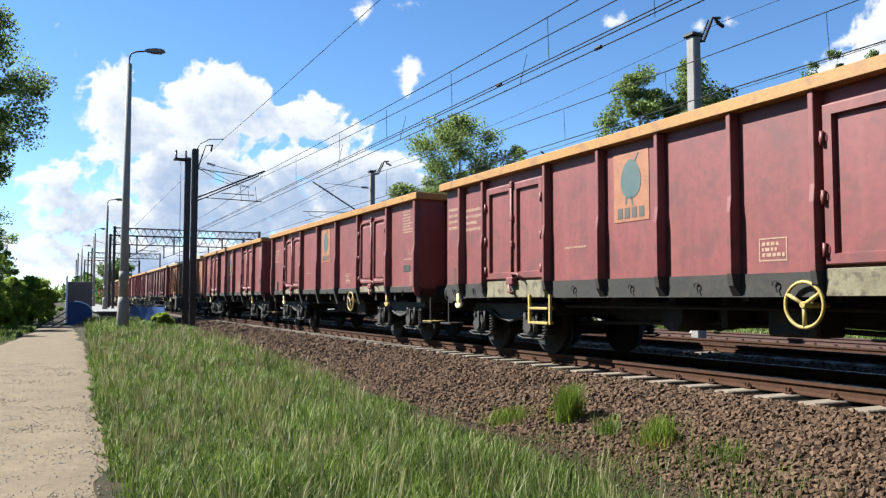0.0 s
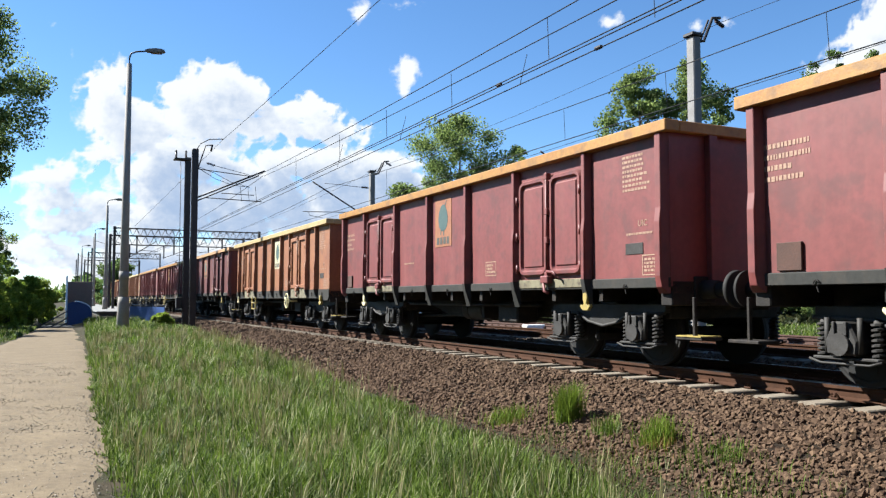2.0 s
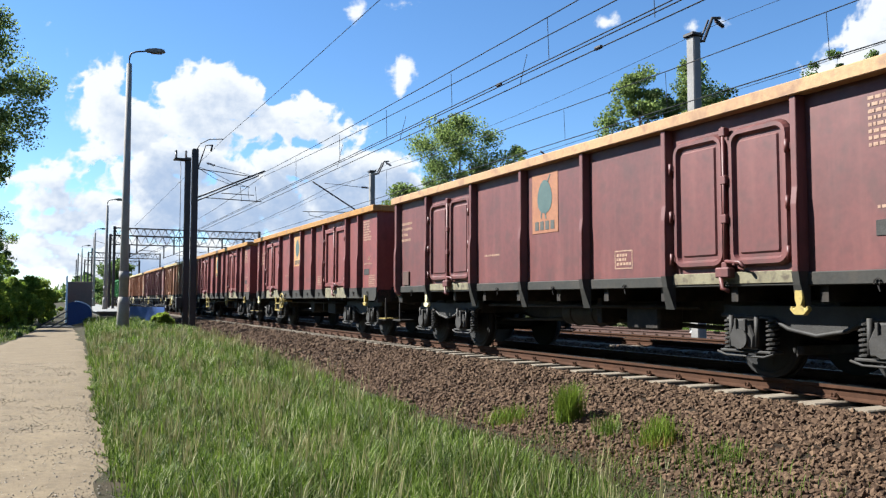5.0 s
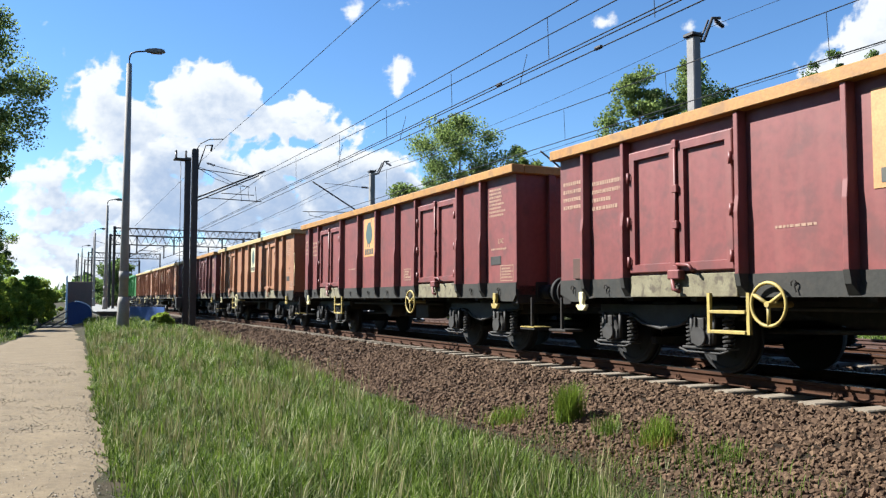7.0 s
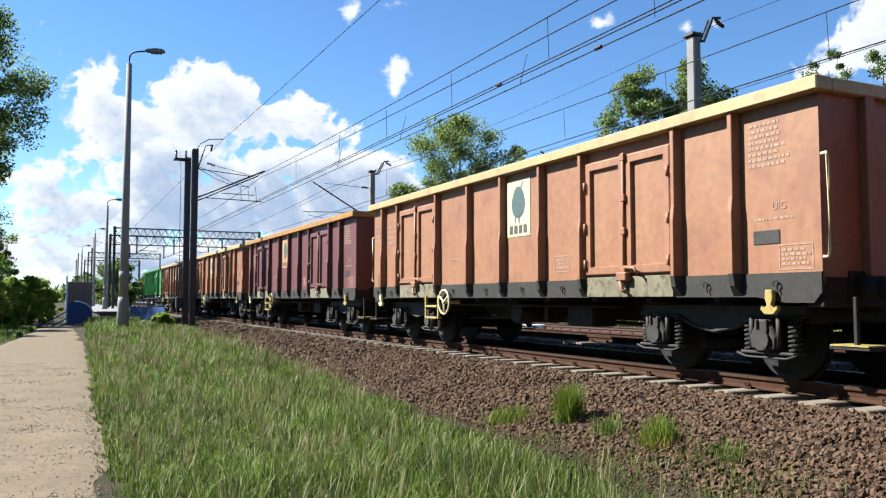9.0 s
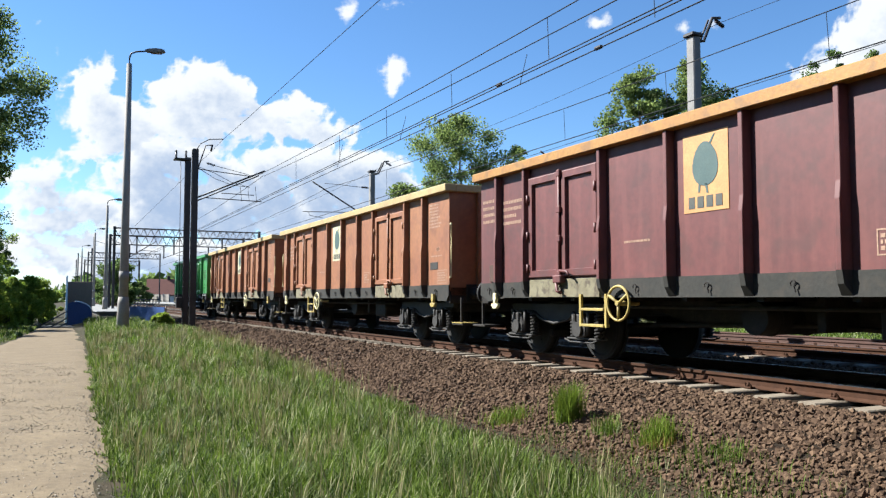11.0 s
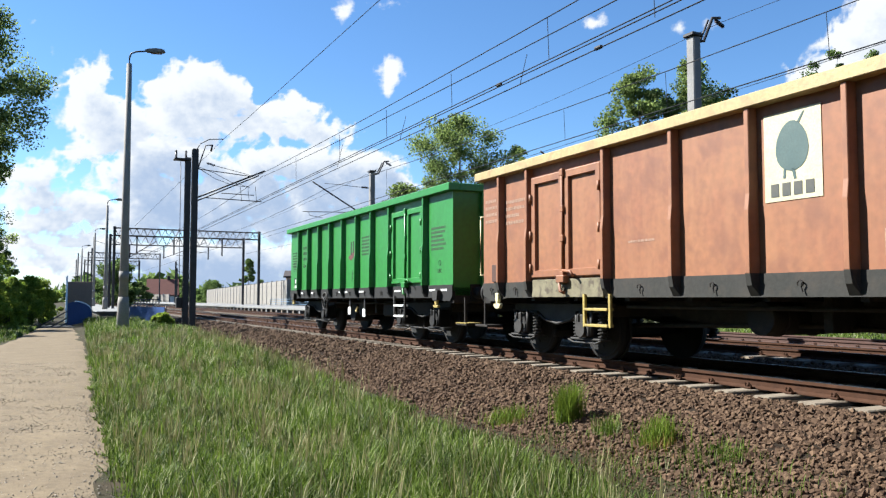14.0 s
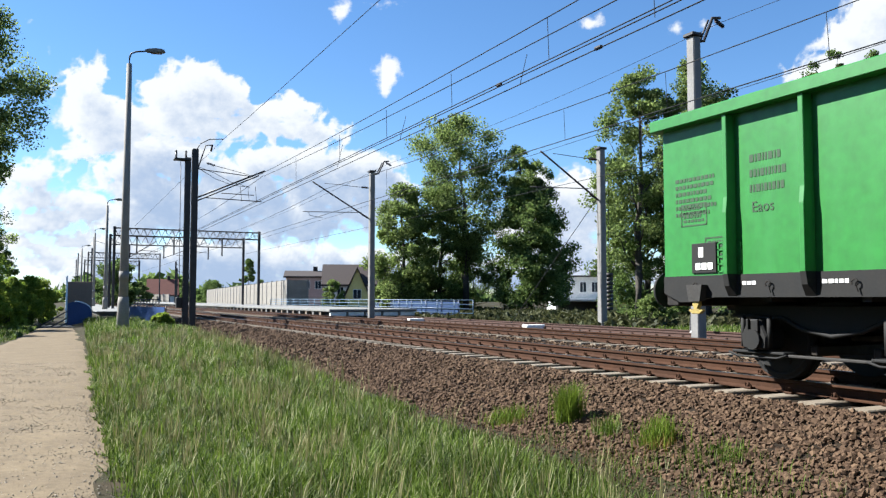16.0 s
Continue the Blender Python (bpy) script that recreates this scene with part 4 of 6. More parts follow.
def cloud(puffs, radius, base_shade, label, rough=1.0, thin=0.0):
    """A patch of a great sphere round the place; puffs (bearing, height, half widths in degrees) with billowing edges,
    the sun's light and shade on them put into their glowing colour."""
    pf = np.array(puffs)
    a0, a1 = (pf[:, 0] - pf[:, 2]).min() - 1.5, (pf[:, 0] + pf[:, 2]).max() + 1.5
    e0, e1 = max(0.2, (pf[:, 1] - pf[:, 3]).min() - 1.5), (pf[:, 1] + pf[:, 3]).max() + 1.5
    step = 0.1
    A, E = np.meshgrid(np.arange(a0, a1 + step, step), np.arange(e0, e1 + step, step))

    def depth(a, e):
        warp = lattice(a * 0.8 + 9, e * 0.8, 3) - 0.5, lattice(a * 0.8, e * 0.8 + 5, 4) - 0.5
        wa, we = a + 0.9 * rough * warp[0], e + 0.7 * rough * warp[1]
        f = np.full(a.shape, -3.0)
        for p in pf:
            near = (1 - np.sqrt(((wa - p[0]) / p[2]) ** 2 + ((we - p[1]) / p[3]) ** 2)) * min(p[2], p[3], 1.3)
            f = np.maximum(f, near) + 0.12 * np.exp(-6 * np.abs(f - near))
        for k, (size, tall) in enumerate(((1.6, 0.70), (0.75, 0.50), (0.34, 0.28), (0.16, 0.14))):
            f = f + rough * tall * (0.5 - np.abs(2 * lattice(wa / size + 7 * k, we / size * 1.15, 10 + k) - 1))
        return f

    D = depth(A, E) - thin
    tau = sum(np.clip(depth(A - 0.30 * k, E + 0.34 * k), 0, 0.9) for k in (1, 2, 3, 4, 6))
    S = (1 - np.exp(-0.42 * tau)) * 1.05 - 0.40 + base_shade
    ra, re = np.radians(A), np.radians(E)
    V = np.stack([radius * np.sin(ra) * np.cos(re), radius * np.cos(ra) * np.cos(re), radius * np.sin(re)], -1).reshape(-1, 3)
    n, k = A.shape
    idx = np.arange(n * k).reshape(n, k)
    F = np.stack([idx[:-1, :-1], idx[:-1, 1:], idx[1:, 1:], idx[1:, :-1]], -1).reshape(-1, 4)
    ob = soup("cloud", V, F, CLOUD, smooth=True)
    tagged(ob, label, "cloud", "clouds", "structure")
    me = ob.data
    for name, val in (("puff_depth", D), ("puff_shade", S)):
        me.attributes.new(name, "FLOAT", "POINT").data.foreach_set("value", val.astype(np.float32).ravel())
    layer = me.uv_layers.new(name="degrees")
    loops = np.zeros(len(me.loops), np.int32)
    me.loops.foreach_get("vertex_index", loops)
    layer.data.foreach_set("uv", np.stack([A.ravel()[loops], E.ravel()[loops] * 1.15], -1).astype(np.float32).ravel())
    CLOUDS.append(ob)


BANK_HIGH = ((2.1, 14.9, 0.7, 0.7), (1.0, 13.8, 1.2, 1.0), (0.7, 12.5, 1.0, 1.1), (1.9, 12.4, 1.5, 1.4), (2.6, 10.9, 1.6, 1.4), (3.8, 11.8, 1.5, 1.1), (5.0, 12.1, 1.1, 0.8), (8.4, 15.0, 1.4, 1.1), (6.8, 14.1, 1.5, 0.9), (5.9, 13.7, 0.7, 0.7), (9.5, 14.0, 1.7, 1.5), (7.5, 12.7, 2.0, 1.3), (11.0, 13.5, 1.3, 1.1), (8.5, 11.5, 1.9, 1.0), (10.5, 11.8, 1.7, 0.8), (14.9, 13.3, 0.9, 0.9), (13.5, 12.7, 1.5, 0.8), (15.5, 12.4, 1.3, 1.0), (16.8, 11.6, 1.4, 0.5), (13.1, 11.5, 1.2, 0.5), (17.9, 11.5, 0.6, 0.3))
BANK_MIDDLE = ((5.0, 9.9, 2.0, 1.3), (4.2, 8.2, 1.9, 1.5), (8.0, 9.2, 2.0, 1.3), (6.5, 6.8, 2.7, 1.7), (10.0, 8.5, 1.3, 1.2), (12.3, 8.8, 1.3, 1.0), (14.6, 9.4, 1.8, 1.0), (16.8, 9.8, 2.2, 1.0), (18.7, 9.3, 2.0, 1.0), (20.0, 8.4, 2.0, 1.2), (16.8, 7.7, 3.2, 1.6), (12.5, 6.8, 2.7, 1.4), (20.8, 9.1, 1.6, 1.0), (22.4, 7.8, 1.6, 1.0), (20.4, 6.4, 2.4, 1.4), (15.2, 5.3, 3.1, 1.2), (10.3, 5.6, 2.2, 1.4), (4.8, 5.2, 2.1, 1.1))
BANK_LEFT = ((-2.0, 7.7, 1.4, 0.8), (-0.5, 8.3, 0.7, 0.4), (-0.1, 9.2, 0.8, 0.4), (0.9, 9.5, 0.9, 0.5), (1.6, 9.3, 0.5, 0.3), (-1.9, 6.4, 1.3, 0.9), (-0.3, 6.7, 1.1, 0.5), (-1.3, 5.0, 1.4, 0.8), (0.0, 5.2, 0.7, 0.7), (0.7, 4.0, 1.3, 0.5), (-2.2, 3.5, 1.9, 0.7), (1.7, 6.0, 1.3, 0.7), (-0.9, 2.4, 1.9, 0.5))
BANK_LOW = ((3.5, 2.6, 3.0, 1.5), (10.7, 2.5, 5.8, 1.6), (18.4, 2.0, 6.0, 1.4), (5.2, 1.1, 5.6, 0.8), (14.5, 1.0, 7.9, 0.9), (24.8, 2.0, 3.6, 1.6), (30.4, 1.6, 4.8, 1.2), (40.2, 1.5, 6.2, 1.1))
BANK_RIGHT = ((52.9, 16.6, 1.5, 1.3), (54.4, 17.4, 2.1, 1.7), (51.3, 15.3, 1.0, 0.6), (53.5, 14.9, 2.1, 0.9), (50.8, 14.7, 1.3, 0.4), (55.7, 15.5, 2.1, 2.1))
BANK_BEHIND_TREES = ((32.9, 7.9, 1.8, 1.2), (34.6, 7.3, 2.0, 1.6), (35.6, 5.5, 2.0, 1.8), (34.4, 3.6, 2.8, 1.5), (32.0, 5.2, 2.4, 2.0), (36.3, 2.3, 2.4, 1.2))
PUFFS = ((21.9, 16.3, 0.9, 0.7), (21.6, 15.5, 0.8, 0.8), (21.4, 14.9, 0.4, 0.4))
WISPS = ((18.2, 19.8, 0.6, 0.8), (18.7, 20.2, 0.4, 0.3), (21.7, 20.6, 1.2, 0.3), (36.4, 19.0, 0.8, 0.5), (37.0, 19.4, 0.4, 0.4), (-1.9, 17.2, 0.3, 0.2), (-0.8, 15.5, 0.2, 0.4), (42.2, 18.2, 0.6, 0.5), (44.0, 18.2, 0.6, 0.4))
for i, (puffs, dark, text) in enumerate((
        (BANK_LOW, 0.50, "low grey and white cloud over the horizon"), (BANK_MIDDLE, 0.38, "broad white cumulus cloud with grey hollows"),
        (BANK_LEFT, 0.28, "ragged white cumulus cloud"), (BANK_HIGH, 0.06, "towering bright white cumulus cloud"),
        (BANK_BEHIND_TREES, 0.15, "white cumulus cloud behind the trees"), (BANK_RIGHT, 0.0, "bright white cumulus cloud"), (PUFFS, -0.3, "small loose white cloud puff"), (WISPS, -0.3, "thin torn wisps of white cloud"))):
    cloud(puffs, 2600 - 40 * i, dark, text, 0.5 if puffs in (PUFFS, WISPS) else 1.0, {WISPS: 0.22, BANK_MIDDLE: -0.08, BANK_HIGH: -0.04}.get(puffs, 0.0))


# ================= trees =================
def tree(base, height, width, leaf, seed, label, crown_from=0.25, clumps=70, leaves=260, leaf_size=0.20, lean=(0, 0), shape=1.0, trunk=0.22, kind_name="tree"):
    g = np.random.default_rng(seed)
    clumps, leaves, leaf_size = int(clumps * 1.7), int(leaves * 0.9), leaf_size * 0.95
    t = empty(kind_name, label, kind_name.replace("_", " "), "", "", pose(*base))
    top = np.array([lean[0], lean[1], height * 0.93])
    spine = [np.array([0.0, 0, -0.3])] + [top * f + np.array([g.normal(0, 0.12), g.normal(0, 0.12), 0]) * height / 10 for f in (0.2, 0.4, 0.6, 0.8, 1.0)]
    part("trunk", tube(bmesh.new(), spine, trunk, 9, 0.035), BARK, t)
    cen = []
    for i in range(clumps):
        f = crown_from + (1 - crown_from) * g.uniform(0, 1)
        u = (f - crown_from) / (1 - crown_from)
        r = width / 2 * (math.sin(math.pi * min(0.97, 0.12 + 0.83 * u) ** shape) ** 0.7) * math.sqrt(g.uniform(0.1, 1.0)) * g.uniform(0.75, 1.12)
        a = g.uniform(0, 2 * math.pi)
        c = top * f / 0.93 + np.array([r * math.cos(a), r * math.sin(a), 0])
        c[2] = min(c[2], height)
        cen.append(c)
    for i in range(0, clumps, max(1, clumps // 16)):
        c = cen[i]
        f = max(0.12, min(0.9, (c[2] - 0.16 * height) / height))
        s = top * f
        mid = (s + c) / 2 + np.array([0, 0, -0.04 * height])
        part("limb", tube(bmesh.new(), [s, mid, c], trunk * 0.34 * (1.1 - f), 6, 0.012), BARK, t)
    cen = np.array(cen)
    n = clumps * leaves
    which = np.repeat(np.arange(clumps), leaves)
    rad = (g.uniform(0.3, 0.8, clumps) * width / 5.0)[which]
    ball = g.normal(0, 1, (n, 3))
    ball *= (g.uniform(0, 1, n) ** 0.5 / np.linalg.norm(ball, axis=1))[:, None]
    p = cen[which] + ball * rad[:, None] * np.array([1, 1, 0.75])
    d1 = g.normal(0, 1, (n, 3))
    d1 /= np.linalg.norm(d1, axis=1)[:, None]
    d2 = np.cross(d1, g.normal(0, 1, (n, 3)))
    d2 /= np.linalg.norm(d2, axis=1)[:, None]
    s = leaf_size * g.uniform(0.6, 1.3, n)[:, None]
    up = np.cross(d1, d2) * s * 0.12
    V = np.stack([p - d1 * s * 0.5, p + d2 * s * 0.30 + up, p + d1 * s * 0.5, p - d2 * s * 0.30 + up], 1).reshape(-1, 3)
    F = np.arange(n * 4).reshape(n, 4)
    tagged(soup("crown", V, F, leaf, t), kind="stuff")
    return t


tree((15.7, 57.2, -0.3), 9.8, 6.0, LEAF, 1, "dense green leafy tree behind the railway platform", 0.04, 80, 260, 0.22, shape=0.8)
tree((20.4, 55.6, -0.3), 15.2, 8.6, LEAF, 2, "tall green leafy tree with an open crown", 0.30, 80, 260, 0.21, (-0.4, 0.3), 1.5, 0.28)
tree((19.0, 57.5, -0.3), 10.0, 6.5, LEAF_DARK, 12, "dark green leafy tree beside a taller one", 0.05, 60, 260, 0.22, shape=0.8)
tree((23.6, 51.8, -0.3), 13.2, 4.4, LEAF, 3, "slender green tree with a thin top", 0.5, 30, 170, 0.20, (-0.2, 0), 1.0, 0.2)
tree((23.3, 51.0, -0.3), 9.9, 6.8, LEAF_DARK, 4, "broad dark green tree with a rounded crown", 0.08, 105, 280, 0.22, shape=0.75)
tree((18.9, 33.4, -0.3), 13.2, 5.4, LEAF, 5, "tall green oak with drooping branches beside the mast", 0.20, 80, 240, 0.17, (0.4, 0), 0.9, 0.24)
tree((22.4, 31.9, -0.3), 13.8, 5.2, LEAF, 6, "tall green oak with an open crown", 0.25, 60, 230, 0.17, (-0.3, 0.2), 0.9, 0.22)
tree((20.6, 34.6, -0.3), 7.5, 5.5, LEAF_DARK, 7, "dark green bushy tree behind the siding", 0.02, 60, 240, 0.18, shape=0.7)
tree((26.0, 30.0, -0.3), 8.0, 6.0, LEAF_DARK, 8, "dark green bushy tree at the edge of a garden", 0.02, 55, 240, 0.20, shape=0.7)
tree((43.8, 41.4, -0.3), 19.8, 5.0, LEAF_DARK, 9, "tall sparse grey green tree", 0.45, 34, 120, 0.24, (0, 0), 1.0, 0.25)
tree((47.5, 39.6, -0.3), 20.0, 5.5, LEAF_DARK, 10, "tall sparse grey green tree", 0.45, 34, 120, 0.24, (0, 0), 1.0, 0.25)
tree((-15.2, 57.5, -0.6), 20.3, 10.0, LEAF, 21, "big leafy willow standing behind the bushes", 0.45, 84, 330, 0.22, (1.2, 1.2), 0.9, 0.4)
tree((-14.2, 60.0, -0.6), 9.5, 7.0, LEAF, 22, "green leafy tree beside the footpath", 0.1, 60, 240, 0.16, shape=0.8)
tree((-13.2, 79.0, -0.6), 6.8, 3.6, LEAF_DARK, 23, "dark green tree at the end of the hedge", 0.05, 50, 160, 0.25, shape=0.7)
tree((-0.8, 118.0, -0.6), 6.6, 6.5, LEAF_DARK, 24, "dark green tree beyond the gantries", 0.1, 55, 140, 0.35, shape=0.8)
for i, (x, y, h, w) in enumerate(((-12.6, 40.0, 3.0, 3.4), (-11.4, 45.0, 2.6, 2.8), (-13.0, 47.0, 4.6, 4.4), (-10.6, 50.0, 2.2, 2.4), (-9.9, 55.5, 2.4, 2.6), (-12.0, 52.0, 3.4, 3.6), (-9.3, 62.0, 2.3, 3.0))):
    tree((x, y, -0.62), h * 1.2, w, LEAF_YOUNG, 40 + i, "bright green leafy bush beside the footpath", 0.02, 45, 230, 0.14, shape=0.7, trunk=0.06, kind_name="bush")
for i, (x, y, h, w, m) in enumerate(((17.7, 120.5, 7.0, 3.0, LEAF_DARK), (19.5, 121, 4.0, 2.4, LEAF_DARK), (22.5, 95.0, 3.6, 3.0, LEAF), (33.5, 101.0, 4.2, 5.0, LEAF_DARK), (30.0, 88.0, 2.6, 3.4, LEAF), (14.2, 160.0, 5.5, 2.4, LEAF_DARK), (8.0, 185.0, 4.6, 6.0, LEAF), (21.0, 170.0, 4.5, 8.0, LEAF_DARK), (22.5, 58.5, 6.0, 6.5, LEAF_DARK), (18.0, 59.5, 5.0, 6.0, LEAF_DARK), (20.0, 60.5, 5.5, 6.0, LEAF), (27.5, 33.5, 2.6, 4.5, LEAF_DARK), (-4.0, 38.4, 0.6, 1.1, LEAF_YOUNG), (17.0, 30.0, 1.3, 2.2, LEAF), (24.0, 28.0, 1.8, 3.4, LEAF))):
    tree((x, y, -0.35), h, w, m, 60 + i, "green leafy shrub among the gardens", 0.03, 36, 170, max(0.14, 0.0022 * y), shape=0.6, trunk=0.06, kind_name="bush")


def far_woods():
    """The line of woods along the horizon."""
    g = np.random.default_rng(90)
    n = 26000
    a = np.radians(g.uniform(-12, 62, n))
    R = g.uniform(330, 420, n)
    h = 6 + 3.5 * np.sin(a * 23) + 2.5 * np.sin(a * 71 + 1) + 1.5 * np.sin(a * 190)
    z = -0.5 + np.maximum(h, 2) * np.sqrt(g.uniform(0, 1, n))
    p = np.stack([R * np.sin(a), R * np.cos(a), z], -1)
    d1 = g.normal(0, 1, (n, 3))
    d2 = g.normal(0, 1, (n, 3))
    s = g.uniform(0.7, 1.5, n)[:, None]
    V = np.stack([p - d1 * s, p + d2 * s * 0.7, p + d1 * s, p - d2 * s * 0.7], 1).reshape(-1, 3)
    return tagged(soup("far_woods", V, np.arange(4 * n).reshape(n, 4), LEAF_DARK), "dark green line of distant woods", "woods", kind="stuff")


far_woods()


def tree_belt():
    """An unseen belt behind and to the side, past the footpath, added to block sky light."""
    g = np.random.default_rng(95)
    n = 26000
    s = g.uniform(0, 1, n)
    x = np.where(s < 0.5, g.uniform(-26, -19, n), g.uniform(-26, 60, n))
    y = np.where(s < 0.5, g.uniform(-60, 22, n), g.uniform(-66, -56, n))
    h = np.interp(y, [-58, -30, -6, 2], [16.0, 13.0, 9.5, 8.5]) + 2.0 * np.sin(x * 0.35 + y * 0.3) + 1.2 * np.sin(y * 0.9 + x)
    z = -0.6 + h * g.uniform(0, 1, n) ** 0.8
    p = np.stack([x, y, z], -1)
    d1, d2 = g.normal(0, 1, (n, 3)), g.normal(0, 1, (n, 3))
    k = g.uniform(0.25, 0.5, n)[:, None]
    V = np.stack([p - d1 * k, p + d2 * k * 0.7, p + d1 * k, p - d2 * k * 0.7], 1).reshape(-1, 3)
    return tagged(soup("tree_belt", V, np.arange(4 * n).reshape(n, 4), LEAF_DARK), "unseen belt of leaves added to hold back sky light", "woods", kind="stuff")


tree_belt()


# ================= masts, wires, lamps =================
def insulator(a, b, parent):
    """A ribbed rod from a to b."""
    bm = bmesh.new()
    a, b = Vector(a), Vector(b)
    tube(bm, [a, b], 0.025, 7)
    for f in np.linspace(0.15, 0.85, 6):
        c, d = a.lerp(b, f - 0.03), a.lerp(b, f + 0.03)
        tube(bm, [c, d], 0.06, 9)
    return part("insulator", bm, CERAMIC, parent, "brown ribbed insulator")


def bar(name, pts, r, parent, mat=None, seg=7):
    return part(name, tube(bmesh.new(), pts, r, seg), mat or STEEL, parent)


def shaft(parent, width, height, depth, mat, low=-0.8, steel=False):
    bm = bmesh.new()
    if steel:
        for s in (-1, 1):
            box(bm, -width / 2, width / 2, s * depth / 2 - 0.012, s * depth / 2 + 0.012, low, height)
        box(bm, -0.01, 0.01, -depth / 2, depth / 2, low, height)
        for z in np.arange(0.6, height, 0.9):
            box(bm, -width / 2, width / 2, -depth / 2, depth / 2, z, z + 0.02)
    else:
        prism(bm, [(-width / 2, low), (width / 2, low), (width * 0.42, height), (-width * 0.42, height)], "y", -depth / 2, depth / 2)
        bmesh.ops.bevel(bm, geom=bm.edges[:], offset=0.03, segments=1, affect="EDGES")
    return part("shaft", bm, mat, parent)


def near_mast():
    t = empty("catenary_mast", "dark steel catenary mast with a cantilever arm over the main track", "catenary mast", "masts", "", pose(-2.8, 37.7, 0))
    shaft(t, 0.26, 7.75, 0.28, STEEL, -0.8, True)
    bar("cantilever", [(0.14, 0, 5.55), (3.2, 0, 6.97)], 0.04, t)
    bar("cantilever", [(0.14, 0, 5.40), (2.9, 0, 6.72)], 0.03, t)
    bar("top_tie", [(0.14, 0, 6.85), (2.6, 0, 6.66)], 0.02, t)
    bar("slack_cable", [(0.14, 0, 6.9), (0.9, 0, 6.45), (1.7, 0, 6.2), (2.5, 0, 6.15)], 0.012, t, WIRE, 5)
    bar("slack_cable", [(0.14, 0, 6.95), (0.9, 0, 6.7), (1.6, 0, 6.35), (2.5, 0, 6.15)], 0.012, t, WIRE, 5)
    insulator((0.5, 0, 7.15), (0.9, 0, 7.05), t)
    bar("top_tie", [(0.9, 0, 7.05), (2.7, 0, 6.68)], 0.012, t, WIRE, 5)
    bar("registration_arm", [(1.2, 0, 5.80), (2.7, 0, 5.78)], 0.02, t)
    bar("registration_arm", [(0.5, 0, 5.55), (3.05, 0, 5.50)], 0.022, t)
    for x in (2.05, 2.4, 2.75):
        bar("dropper", [(x, 0, 6.2), (x + 0.08, 0, 5.45)], 0.010, t, WIRE, 5)
    bar("earth_bracket", [(0.05, 0, 7.7), (0.2, 0, 8.0), (0.6, 0, 8.25), (1.25, 0, 8.32)], 0.022, t)
    bar("earth_bracket", [(0.14, 0, 6.9), (0.45, 0, 7.95), (0.75, 0, 8.0)], 0.03, t)
    bar("hanger", [(0.75, 0, 8.0), (0.70, 0, 7.7)], 0.045, t, CERAMIC)
    u = empty("switch_mast", "dark steel mast with an isolator switch on top", "mast", "masts", "", pose(-2.8, 39.9, 0))
    shaft(u, 0.26, 7.7, 0.26, STEEL, -0.8, True)
    part("switch_box", box(bmesh.new(), -0.65, 0.12, -0.25, 0.25, 7.55, 7.63, 0.01), STEEL, u)
    for x in (-0.55, -0.1):
        insulator((x, 0, 7.62), (x, 0, 8.05), u)
    bar("drive_rod", [(-0.32, 0.1, 7.55), (-0.28, 0.1, 1.0)], 0.016, u)
    part("drive_box", box(bmesh.new(), -0.42, -0.14, -0.05, 0.25, 0.5, 1.0, 0.02), STEEL, u)


near_mast()


def far_mast(x, y, z, top, label, reach, arm_z, tip_z, contact_z, bracket, guy=None):
    t = empty("catenary_mast", label, "catenary mast", "masts", "", pose(x, y, z))
    shaft(t, 0.31, top - z, 0.31, CONCRETE)
    part("cap", box(bmesh.new(), -0.20, 0.20, -0.20, 0.20, top - z, top - z + 0.10, 0.02), STEEL, t)
    if reach:
        bar("cantilever", [(-0.15, 0, arm_z - z), (-reach, 0, tip_z - z)], 0.04, t)
        bar("top_tie", [(-0.15, 0, tip_z - z - 0.15), (-reach * 0.8, 0, tip_z - z - 0.05)], 0.014, t)
        insulator((-0.2, 0, tip_z - z - 0.15), (-0.65, 0, tip_z - z - 0.13), t)
        insulator((-0.2, 0, arm_z - z + 0.03), (-0.6, 0, arm_z - z + 0.24), t)
        bar("registration_arm", [(-0.6, 0, contact_z - z + 0.18), (-reach - 0.5, 0, contact_z - z + 0.08)], 0.02, t)
        bar("steady_arm", [(-reach - 0.2, 0, contact_z - z + 0.08), (-reach - 0.15, 0, contact_z - z - 0.1), (-reach + 0.6, 0, contact_z - z - 0.22)], 0.013, t)
    if bracket:
        bar("earth_bracket", [(0.15, 0, top - z - 0.1), (0.38, 0, top - z - 0.05), (0.72, 0, top - z + 0.66), (1.0, 0, top - z + 0.70)], 0.045, t)
        bar("earth_bracket", [(0.30, 0.06, top - z - 0.05), (0.62, 0.06, top - z + 0.6)], 0.03, t)
        insulator((0.8, 0, top - z + 0.62), (1.15, 0, top - z + 0.45), t)
    if guy:
        bar("guy_wire", [(0, 0, guy[0]), guy[1]], 0.014, t, WIRE, 5)
    return t


far_mast(7.3, 41.7, 0, 7.95, "pale concrete catenary mast with a cantilever arm over the second track", 3.4, 5.35, 7.22, 5.5, True, (6.6, (1.7, 4.0, -0.2)))
siding_mast = far_mast(12.6, 28.0, -0.1, 7.35, "pale concrete catenary mast with a cantilever arm over the siding", 3.05, 5.17, 7.05, 5.45, False, (5.6, (-3.2, 2.3, -0.1)))
far_mast(7.3, 16.7, 0, 8.16, "tall concrete catenary mast with an earth wire bracket", 0, 0, 0, 0, True)
for i in range(9):
    part("tension_weight", tube(bmesh.new(), [(0.45, 0.1, 0.55 + i * 0.18), (0.45, 0.1, 0.71 + i * 0.18)], 0.17, 14), STEEL, siding_mast)
